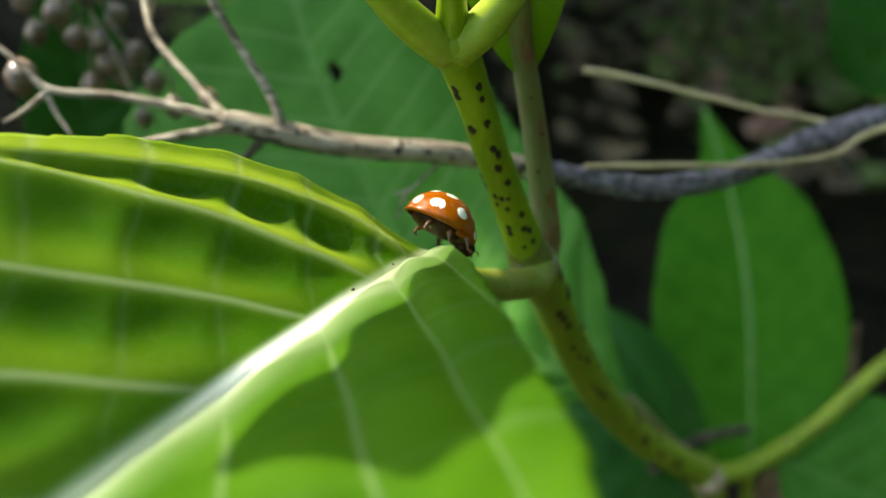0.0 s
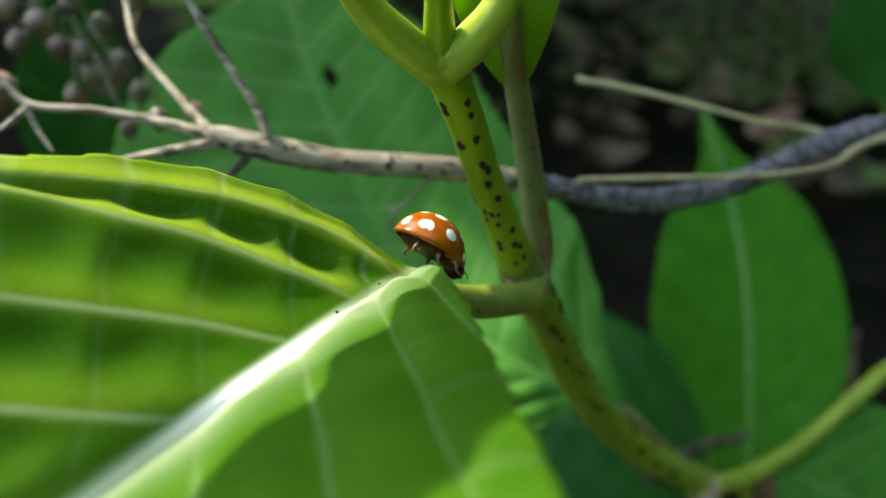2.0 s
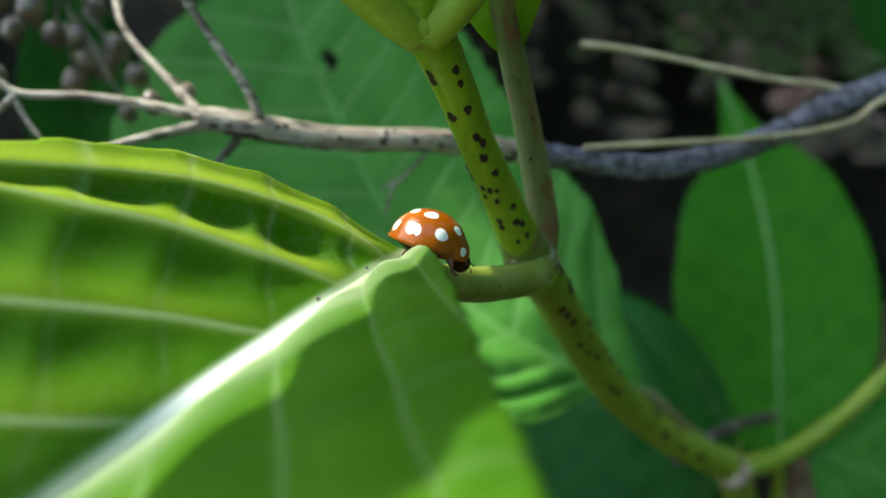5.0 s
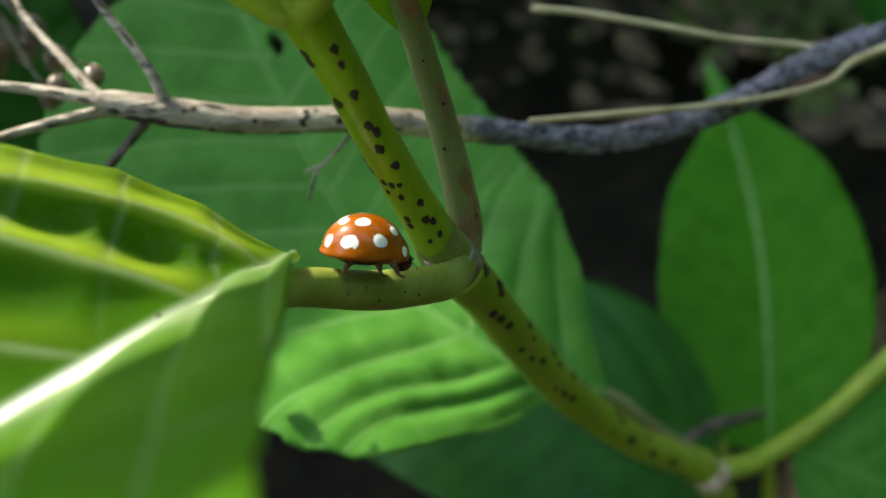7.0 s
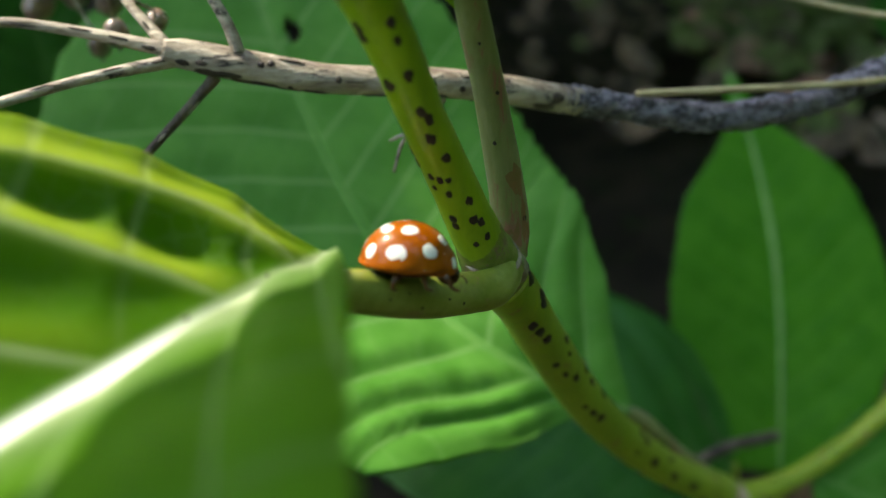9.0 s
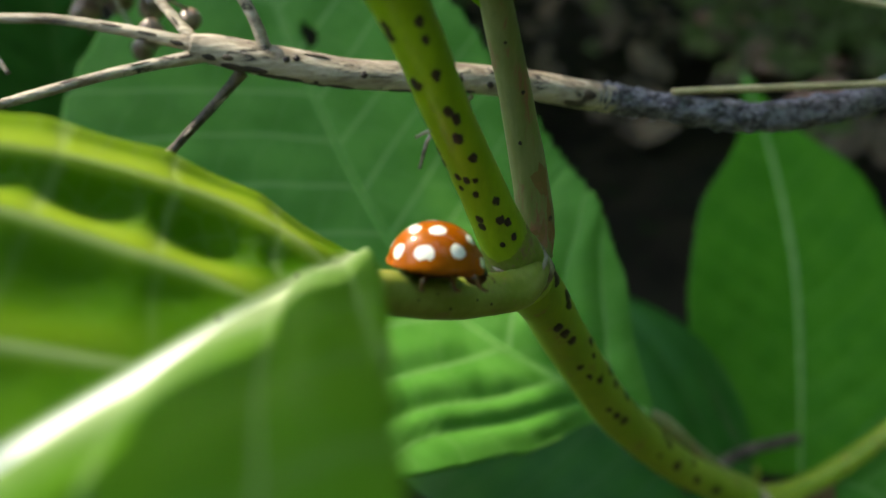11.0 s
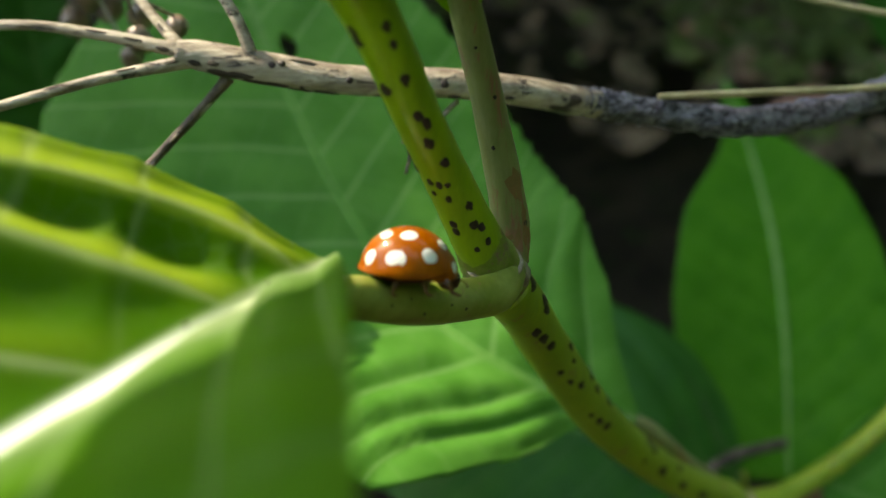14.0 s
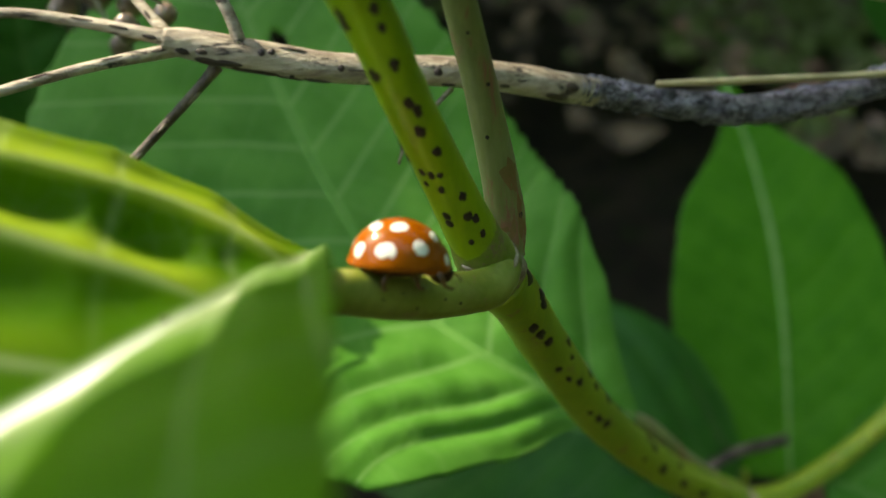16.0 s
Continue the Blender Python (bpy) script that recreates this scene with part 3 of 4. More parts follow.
# the broad leaf behind, on a stalk from the lower joint
RIB_A = [(25.5, 104.3, 135.4), (17.2, 105.4, 138.4), (7.8, 108.2, 142.5), (-1.7, 115.2, 147.1), (-9.7, 124.8, 155.7), (-15.5, 133.4, 164.6), (-20.5, 141.4, 173.4), (-24, 149, 183)]
BROAD_LOW = knots((0, 0.6), (0.073, 4.0), (0.125, 10.2), (0.18, 17), (0.21, 23.5), (0.24, 27.5), (0.3, 30), (0.42, 32), (0.6, 33), (0.78, 31), (0.92, 18), (1, 0.3))
BROAD_HIGH = knots((0, 0.8), (0.033, 5.5), (0.053, 8.7), (0.086, 13.8), (0.13, 17.5), (0.17, 20.5), (0.29, 23.5), (0.46, 24.2), (0.57, 23.5), (0.75, 21), (0.9, 13), (1, 0.3))
BROAD_VEINS = (
    [(1.5, 1.2, -0.025), (6.5, 1.1, -0.022), (11.5, 0.85, -0.017), (19.0, 0.50, -0.010), (26.0, 0.45, -0.006)] + [(33.0 + 7 * i, 0.5, -0.005) for i in range(9)],
    [(-2.0, 0.5, 0), (4.5, 0.5, 0), (11.0, 0.5, 0), (18.0, 0.55, 0), (25.0, 0.6, 0)] + [(32.0 + 7 * i, 0.6, 0) for i in range(9)],
)
part("petiole", tube([(42.0, 115.0, 112.0, 1.5), (34.5, 111.5, 121, 1.3), (28, 106.5, 131.5, 1.2), (24, 104.6, 135.4, 1.0)], SO, 12, 8), PETIOLE_RED, shoot, "long leaf stalk behind the stem")
add_leaf(shoot, SO, RIB_A, ((0.35, -0.55, 0.75), (0.0, -0.8, 0.55)), lambda s: (BROAD_LOW(s), BROAD_HIGH(s)), lambda s: (30 - 22 * smooth_step(0.28, 0.5, s), 8), LEAF_BROAD, (0.9, 0.4), "broad toothed leaf in half shade with a small bitten hole", RIB_GREEN, spacing=6.4, pucker=(1.1, 0.6), along=140, across=32, seed=6, veins=BROAD_VEINS, ease=(0.8, 3.2), tooth=0.8, hole=(0.79, 0.12, 0.022, 0.042))


def rod_place(points, s, angle):
    """The place on a rod's surface, its normal and the way along it; the angle turns from -y about the rod."""
    rows = spline(points, 40)
    length = np.cumsum([0] + [np.linalg.norm(b[:3] - a[:3]) for a, b in zip(rows[:-1], rows[1:])])
    i = int(np.argmin(abs(length / length[-1] - s)))
    ahead = Vector(rows[min(i + 1, len(rows) - 1)][:3] - rows[max(i - 1, 0)][:3]).normalized()
    face = Vector((0, -1, 0))
    face = (face - ahead * face.dot(ahead)).normalized()
    out = face * math.cos(radians(angle)) + ahead.cross(face) * math.sin(radians(angle))
    return Vector(rows[i][:3]) + out * float(rows[i][3]), out, ahead


def add_mark(parent, points, origin, s, angle, size, long=1.35, name="speckle", material=None, curve=1.5, lift=0.045, ragged=0.1):
    """A slightly raised dark speck with an uneven outline."""
    place, out, ahead = rod_place(points, s, angle)
    side = out.cross(ahead)
    bm = bmesh.new()
    rim, inner = [], []
    for k in range(16):
        a = 2 * math.pi * k / 16
        r = 0.5 * size * (1 + ragged * noise.noise(Vector((math.cos(a) * 1.3, math.sin(a) * 1.3, s * 91 + angle))) * 2)
        x, y = r * math.cos(a), r * long * math.sin(a)
        sag = (x * x) / (2 * curve)
        rim.append(bm.verts.new((place - Vector(origin) + side * x + ahead * y - out * (sag + 0.02)) * MM))
        inner.append(bm.verts.new((place - Vector(origin) + side * x * 0.7 + ahead * y * 0.7 - out * (sag * 0.49 - lift)) * MM))
    for k in range(16):
        bm.faces.new((rim[k], rim[(k + 1) % 16], inner[(k + 1) % 16], inner[k]))
    bm.faces.new(inner)
    bmesh.ops.recalc_face_normals(bm, faces=bm.faces)
    return part(name, bm, material or MARK, parent)


UPPER_MARKS = [(0.608, 14, 0.50), (0.582, 24, 0.50), (0.531, 10, 0.55), (0.462, 23, 0.50), (0.482, -76, 0.45), (0.446, -75, 0.45), (0.415, -37, 0.35), (0.404, -15, 0.38), (0.399, 5, 0.32), (0.378, -40, 0.30), (0.356, -8, 0.34), (0.311, 29, 0.50), (0.274, -27, 0.40), (0.249, -27, 0.40), (0.256, 20, 0.50), (0.237, 35, 0.45), (0.189, 33, 0.36), (0.184, 1, 0.30), (0.690, -37, 0.62), (0.707, 17, 0.50), (0.855, -42, 0.50), (0.826, -44, 0.60), (0.843, 31, 0.50), (0.800, 27, 0.40)]
LOWER_MARKS = [(1.000, 97, 0.50), (0.995, 75, 0.60), (0.975, 80, 0.60), (0.971, 66, 0.50), (0.965, 14, 0.55), (0.956, 21, 0.60), (0.944, 29, 0.65), (0.920, 77, 0.60), (0.912, 57, 0.30), (0.914, 11, 0.40), (0.900, 18, 0.35), (0.889, 36, 0.45), (0.878, 82, 0.50), (0.878, 105, 0.40), (0.866, 72, 0.55), (0.839, 86, 0.75), (0.810, 114, 0.60), (0.854, 12, 0.50), (0.842, 20, 0.70), (0.830, 28, 0.60), (0.778, 118, 0.60), (0.757, 89, 0.70), (0.748, 75, 0.70), (0.757, 23, 0.40), (0.726, 32, 0.80), (0.699, 73, 0.50), (0.687, 25, 0.80), (0.657, 18, 0.70), (0.706, 120, 0.50), (0.635, -16, 0.50)]
for s, angle, size in UPPER_MARKS:
    add_mark(upper_stem, UPPER, SO, s, angle, size * 1.32, ragged=0.2)
for s, angle, size in LOWER_MARKS:
    add_mark(lower_stem, LOWER, SO, s, angle, size * (1.15 + 0.6 * abs(math.sin(37 * s))), 1.5 + 0.6 * abs(math.sin(61 * s)), "speckle", None, 2.1, 0.08, 0.3)

BROWN = surface("brown_patch", (0.20, 0.13, 0.04), (0.26, 0.13, 0.05), 500, 0.5, 5, 0.6, 0.0001, dirt=(0.20, 0.20, 0.07), cover=0.6)
for s, angle, size in ((0.06, 30, 1.9), (0.19, 38, 1.2)):
    add_mark(upright_stalk, UPRIGHT, SO, s, angle, size, 2.6, "brown_patch", BROWN, 1.25, 0.02, 0.3)
for s, angle, size in ((0.10, 50, 0.5), (0.30, -12, 0.28), (0.42, 30, 0.3), (0.55, 5, 0.22)):
    add_mark(upright_stalk, UPRIGHT, SO, s, angle, size, 1.2, "speckle", None, 1.1)
for s, angle, size in ((0.30, 25, 0.22), (0.36, 40, 0.16), (0.46, 20, 0.2), (0.58, 35, 0.16), (0.52, 55, 0.14)):
    add_mark(leaf_stalk, STALK, SO, s, angle, size, 1.1)

# ---- leaves behind ----
def oval_tip(half, s):
    """Half width of an oval leaf drawn out into a narrow tip."""
    return half * math.sin(math.pi * min(1, (0.05 + 0.95 * s) ** 0.8)) ** 0.8 * (1 - 0.6 * smooth_step(0.68, 0.92, s)) + 0.2


def leafy_plant(foot, stalk, label, leaves):
    ob = thing("leafy_plant", mm(*foot), label, "plant", "leafy plants behind")
    part("stalk", tube([(foot[0], foot[1], -4, 2.2)] + stalk, foot, 12, 8), STEM_OLD, ob)
    for leaf in leaves:
        add_leaf(ob, foot, **leaf)
    return ob


leafy_plant((70, 150, 0), [(69, 150, 30, 1.6), (67, 151, 60, 1.3), (65, 150.3, 79.5, 1.1)], "green plant with an upright oval leaf and a withered leaf",
    [dict(midrib=[(69, 150.5, 42), (80, 161, 62), (89, 171, 82), (94, 177, 98)], up=(-0.4, -0.8, 0.4), widths=oval(7, power=0.7), folds=lambda s: (25, 15), material=WITHER, rib_material=STUB, rib=(0.7, 0.3), spacing=7.0, pucker=1.2, along=48, across=12, seed=12, label="withered brown leaf"),
     dict(midrib=[(65.0, 150.3, 79.5), (66.8, 162.6, 90.7), (67.5, 172, 101), (66.8, 181.0, 112.3), (64, 192, 126), (59.3, 202.6, 139.6)], up=(-0.05, -0.72, 0.66), widths=lambda s: (oval_tip(21.5, s), oval_tip(20.5, s)), folds=lambda s: (8, 8), material=LEAF_OVAL, rib_material=RIB_PALE, rib=(1.0, 0.5), rib_drop=-0.2, spacing=8.0, pucker=0.25, along=64, across=16, seed=7, label="upright oval leaf with a pale midrib")])


leafy_plant((42, 205, 0), [(42, 205, 20, 1.6), (40, 204, 45, 1.3), (38, 202, 60, 1.1)], "low dark green leaf in deep shade",
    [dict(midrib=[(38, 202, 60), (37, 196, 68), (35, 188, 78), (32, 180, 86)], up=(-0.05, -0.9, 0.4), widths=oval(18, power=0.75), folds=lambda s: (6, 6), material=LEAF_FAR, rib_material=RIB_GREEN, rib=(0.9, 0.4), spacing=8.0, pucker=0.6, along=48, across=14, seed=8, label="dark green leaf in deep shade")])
low_plant = leafy_plant((56, 142, 0), [(56, 142, 40, 1.4), (55, 141, 70, 1.2), (52, 140, 92, 1.1)], "low dark green leaf lying beneath the shoot",
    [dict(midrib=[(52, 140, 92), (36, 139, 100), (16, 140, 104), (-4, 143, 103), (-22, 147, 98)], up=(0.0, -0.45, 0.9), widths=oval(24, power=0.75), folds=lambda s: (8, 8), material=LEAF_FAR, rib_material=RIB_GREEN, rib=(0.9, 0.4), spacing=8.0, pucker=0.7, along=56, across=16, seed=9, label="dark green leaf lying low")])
part("dry_stalk", tube([(58, 139, 99.6, 0.9), (48, 133.6, 101.9, 0.95), (40.8, 131.3, 98.7, 0.8), (33, 131, 90, 0.6)], (56, 142, 0), 10, 8, 0.1), STUB, low_plant, "dry brown broken stalk")
leafy_plant((-80, 205, 0), [(-80, 205, 40, 1.6), (-82, 206, 80, 1.3), (-84, 207, 110, 1.2)], "dark green plant behind the seed heads with a lime-green young leaf",
    [dict(midrib=[(-73, 203.5, 170), (-60, 200.5, 169), (-48, 199, 168), (-33, 199.5, 165)], up=(0.0, -0.6, 0.8), widths=oval(6, power=0.75), folds=lambda s: (8, 8), material=LEAF_YOUNG, rib=(0.7, 0.3), spacing=6.0, pucker=0.4, along=48, across=12, seed=13, label="young lime-green leaf"),
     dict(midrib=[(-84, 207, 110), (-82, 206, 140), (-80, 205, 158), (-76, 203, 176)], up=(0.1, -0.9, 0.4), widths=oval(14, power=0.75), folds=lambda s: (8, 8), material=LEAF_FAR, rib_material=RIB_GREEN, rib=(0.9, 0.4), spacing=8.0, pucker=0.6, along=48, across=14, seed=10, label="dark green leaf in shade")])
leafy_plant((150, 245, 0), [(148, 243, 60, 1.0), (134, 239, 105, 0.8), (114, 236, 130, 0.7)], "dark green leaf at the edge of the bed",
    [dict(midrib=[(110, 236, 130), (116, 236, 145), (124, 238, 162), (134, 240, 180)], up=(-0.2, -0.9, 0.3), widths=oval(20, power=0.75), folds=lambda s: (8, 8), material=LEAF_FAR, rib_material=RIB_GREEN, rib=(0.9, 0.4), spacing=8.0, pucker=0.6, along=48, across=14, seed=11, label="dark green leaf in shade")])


# ---- the dead twig ----
TO = (-4.62, 91.81, 178.35)
twig = thing("dead_twig", mm(*TO), "bleached dead twig with dry seed heads and a grey crusted end", "twig")


def seed_head(x, y, z, r, joint=None):
    """A dry round capsule with a pointed end on its thin stalk, which leaves the twig at a joint or in the common tuft."""
    r *= 1.12
    bm = ball((r, r, r * 1.22), (x - TO[0], y - TO[1], z - TO[2]), Matrix.Rotation(x * 0.3, 4, "X"), 14, 10)
    for v in bm.verts:
        v.co += v.normal * (0.16 * r * MM * noise.noise(v.co * 900))
    pod = part("seed_capsule", bm, CAPSULE, twig, "dry brown round seed capsule")
    part("beak", tube([(x, y, z - r * 0.9, r * 0.25), (x, y - r * 0.2, z - r * 1.5, r * 0.06)], TO, 6, 3), CAPSULE, pod)
    if joint:
        way = [(x, y, z + r * 0.9, 0.15), (0.5 * (x + joint[0]) + 0.3, 0.5 * (y + joint[1]), 0.5 * (z + joint[2]) + 0.4, 0.16), (*joint, 0.2)]
    else:
        way = [(x, y, z + r * 0.9, 0.15), (x * 0.75 - 11.4, y * 0.75 + 30, z * 0.75 + 47.0, 0.18), (x * 0.4 - 27.3, y * 0.4 + 72, z * 0.4 + 112.8, 0.22)]
    part("seed_stalk", tube(way, TO, 6, 4), DEADWOOD, twig)


TWIG_MAIN = [(-22.5, 89.8, 182.3, 0.90), (-20.6, 90.1, 181.7, 1.20), (-16.6, 90.1, 180.7, 1.30), (-9.3, 90.8, 178.9, 1.20), (-1.1, 92.4, 177.6, 1.20), (4.4, 94.4, 175.9, 1.22), (7.6, 95.4, 174.7, 1.24), (10.8, 96.8, 173.4, 1.24)]
twig_main = part("main_stem", tube(TWIG_MAIN, TO, 18, 8, 0.05), DEADWOOD, twig, "bleached woody stem with black specks")
part("crusted_end", tube([(9.3, 96.1, 174.0, 1.10), (10.4, 96.6, 173.6, 1.21), (14.4, 98.5, 172.0, 1.22), (22.7, 100.6, 169.5, 1.35), (31.5, 103.7, 168.7, 1.35), (39.8, 107.2, 169.7, 1.40), (47.8, 111.2, 171.6, 1.44), (57.6, 115.4, 172.7, 1.44), (67.4, 119.9, 174.3, 1.35)], TO, 32, 24, 0.34), GREYWOOD, twig, "grey lichen-crusted end of the stem")
FORK = [(-16.4, 89.8, 181.2, 0.57), (-17.6, 91.1, 184.5, 0.46), (-20.4, 92.9, 188.6, 0.42), (-24.4, 95.4, 194.8, 0.38), (-26.7, 96.9, 199.4, 0.34)]
fork_part = part("branch", tube(FORK, TO, 12, 8, 0.08), DEADWOOD, twig)
FORK_BACK = [(-22.2, 90.3, 182.2, 0.53), (-26.4, 94.3, 185.0, 0.38), (-31.2, 99.5, 188.1, 0.34), (-33.4, 104.9, 191.5, 0.30), (-35.3, 109.2, 194.8, 0.27)]
fork_back_part = part("branch", tube(FORK_BACK, TO, 12, 8, 0.08), DEADWOOD, twig)
part("branch", tube([(-46.8, 92.7, 190.6, 0.26), (-51.0, 102.5, 191.8, 0.3), (-49.5, 113.5, 190.6, 0.32), (-45.5, 120.6, 188.2, 0.4)], TO, 8, 6, 0.06), DEADWOOD, twig)
FORK_SIDE = [(-21.8, 90.2, 182.0, 0.65), (-27.4, 90.4, 183.4, 0.49), (-33.5, 90.5, 184.6, 0.42), (-39.6, 90.3, 185.3, 0.38), (-42.8, 91.2, 188.0, 0.30), (-47.3, 92.9, 190.9, 0.23)]
fork_side_part = part("branch", tube(FORK_SIDE, TO, 12, 8, 0.08), DEADWOOD, twig)
FORK_FRONT = [(-21.5, 89.9, 181.4, 0.61), (-25.4, 88.1, 181.4, 0.46), (-29.1, 86.3, 181.3, 0.42), (-36.6, 82.4, 180.7, 0.38), (-43.7, 78.6, 180.2, 0.30)]
fork_front_part = part("branch", tube(FORK_FRONT, TO, 12, 8, 0.08), DEADWOOD, twig)
STUB_WAY = [(-18.8, 90.1, 179.8, 0.57), (-20.1, 89.4, 178.6, 0.42), (-22.9, 86.9, 176.3, 0.38), (-27.2, 83.7, 172.8, 0.34)]
stub_way_part = part("branch", tube(STUB_WAY, TO, 12, 8, 0.08), STUB, twig, "dark weathered stub")
part("branch", tube([(-0.6, 91.8, 176.4, 0.22), (-2.8, 90.2, 174.8, 0.17), (-4.1, 89.1, 173.9, 0.18), (-4.9, 87.9, 171.8, 0.12)], TO, 8, 8, 0.06), DEADWOOD, twig)
part("branch", tube([(-3.4, 89.8, 174.4, 0.18), (-4.4, 89.6, 174.2, 0.16), (-5.2, 89.4, 173.9, 0.12)], TO, 8, 8, 0.06), DEADWOOD, twig)
part("branch", tube([(-39.6, 90.3, 185.3, 0.40), (-41.6, 88.8, 183.8, 0.30), (-43.9, 88.1, 182.6, 0.25)], TO, 8, 8, 0.06), DEADWOOD, twig)
part("branch", tube([(-39.9, 90.0, 184.8, 0.35), (-38.7, 88.9, 182.9, 0.30), (-37.3, 87.9, 181.2, 0.20)], TO, 8, 8, 0.06), DEADWOOD, twig)
part("side_straw", tube([(18.2, 119.1, 177.5, 0.44), (23.4, 118.3, 176.9, 0.39), (30.7, 117.1, 175.5, 0.36), (39.9, 114.8, 173.8, 0.32), (46.0, 113.3, 173.2, 0.36), (50.2, 112.5, 172.5, 0.42)], TO, 10, 8, 0.04), STRAW, twig, "pale broken straw-coloured side stalk")
part("bark_strip", tube([(16.2, 98.6, 173.1, 0.30), (24.4, 100.5, 172.3, 0.36), (33.8, 103.3, 171.1, 0.34), (43.0, 106.4, 170.2, 0.36), (49.3, 108.7, 170.3, 0.36), (52.6, 110.7, 171.6, 0.45), (59.5, 114.1, 172.3, 0.50)], TO, 8, 8, 0.1), STRAW, twig, "peeling pale strip of bark")
for x, y, z, r in [(-53.6, 120.3, 186.4, 1.41), (-48.4, 117.2, 185.5, 1.61), (-45.8, 121.8, 186.8, 1.41), (-44.2, 120.5, 178.1, 1.51), (-40.8, 121.2, 178.8, 1.41), (-47.1, 121.3, 174.7, 1.51), (-38.6, 120.3, 175.3, 1.41), (-43.4, 123.0, 175.6, 1.41), (-49.0, 123.2, 180.3, 1.41), (-43.3, 123.5, 183.2, 1.31), (-53.9, 122.4, 181.3, 1.31), (-44.8, 119.8, 181.1, 1.21), (-39.9, 117.9, 171.2, 1.11)]:
    seed_head(x, y, z, r)
seed_head(-44.5, 95.2, 184.8, 1.50, (-43.1, 91.3, 188.2))
seed_head(-26.3, 99.9, 180.8, 0.95, (-26.4, 94.3, 185.0))
seed_head(-30.6, 101.2, 179.3, 1.04, (-30.4, 98.6, 187.5))
seed_head(-30.2, 99.3, 193.2, 0.87, (-31.9, 101.2, 189.2))


TWIG_MARKS = [(0.492, -25, 0.55), (0.646, -65, 0.50), (0.630, -23, 0.55), (0.653, -37, 0.50), (0.677, -71, 0.40), (0.638, -7, 0.50), (0.751, -20, 0.60), (0.275, -40, 0.50), (0.301, -50, 0.50), (0.838, -7, 0.50), (0.887, 62, 0.40), (0.363, 33, 0.40)]
for s, angle, size in TWIG_MARKS:
    add_mark(twig_main, TWIG_MAIN, TO, s * 0.80, angle, size * 1.15, 1.0, "speck", None, 1.2, 0.10)


for s, angle, size, long in ((0.16, 22, 0.7, 3.0), (0.24, 40, 0.6, 4.0), (0.10, -5, 0.5, 2.0), (0.36, 45, 0.35, 7.0), (0.50, 42, 0.3, 8.0), (0.66, 35, 0.4, 3.0), (0.72, -60, 0.25, 6.0), (0.80, 10, 0.4, 2.5), (0.93, 20, 0.7, 2.0), (0.97, -30, 0.8, 1.6), (0.30, -75, 0.16, 14.0), (0.45, -20, 0.14, 12.0)):
    add_mark(twig_main, TWIG_MAIN, TO, s * 0.95, angle, size, long, "dark_streak", BARK, 1.2, 0.09)


# weathered dark lines along the side branches
for rod, ob, rows in (
    (FORK, fork_part, ((0.30, 35, 0.28, 7.0), (0.48, 48, 0.34, 6.0), (0.62, 30, 0.30, 5.0), (0.78, 52, 0.26, 9.0), (0.92, 40, 0.22, 6.0), (0.55, 60, 0.2, 8.0))),
    (FORK_BACK, fork_back_part, ((0.10, 20, 0.3, 4.0), (0.24, -30, 0.2, 5.0), (0.5, 40, 0.18, 7.0))),
    (FORK_SIDE, fork_side_part, ((0.06, 10, 0.45, 3.0), (0.15, 35, 0.3, 6.0), (0.26, 50, 0.25, 8.0))),
    (FORK_FRONT, fork_front_part, ((0.05, 40, 0.35, 5.0), (0.2, 60, 0.2, 9.0), (0.42, 65, 0.18, 9.0))),
):
    for s, angle, size, long in rows:
        add_mark(ob, rod, TO, s, angle, size, long, "dark_streak", BARK, 0.6, 0.05)
for s, angle, size, long in ((0.25, -40, 0.3, 5.0), (0.5, 10, 0.25, 6.0), (0.75, -20, 0.2, 7.0)):
    add_mark(stub_way_part, STUB_WAY, TO, s, angle, size, long, "pale_streak", DEADWOOD, 0.5, 0.05)
# a dark weathered hollow where the branches meet
for s, angle, size, long in ((0.11, 35, 1.0, 2.4), (0.19, 48, 0.8, 3.2), (0.05, 10, 0.6, 2.0), (0.28, 55, 0.5, 5.0)):
    add_mark(twig_main, TWIG_MAIN, TO, s, angle, size, long, "dark_streak", BARK, 1.2, 0.07)


# ---- unseen shrubs added round the bed; one hangs over what lies behind, shading it ----
def spray(rng, verts, faces, place, size, tip):
    """One leaf of a shrub: a folded pointed oval."""
    turn = Euler((rng.uniform(-tip, tip), rng.uniform(-tip, tip), rng.uniform(0, 6.28))).to_matrix()
    start = len(verts)
    for a, b in ((0, 0), (0.28, 0.15), (0.36, 0.4), (0.28, 0.7), (0, 1.0), (-0.28, 0.7), (-0.36, 0.4), (-0.28, 0.15)):
        verts.append(tuple(turn @ Vector((a * size, (b - 0.5) * size, abs(a) * size * 0.3)) + place))
    faces.append((start, start + 1, start + 2, start + 3, start + 4))
    faces.append((start, start + 4, start + 5, start + 6, start + 7))


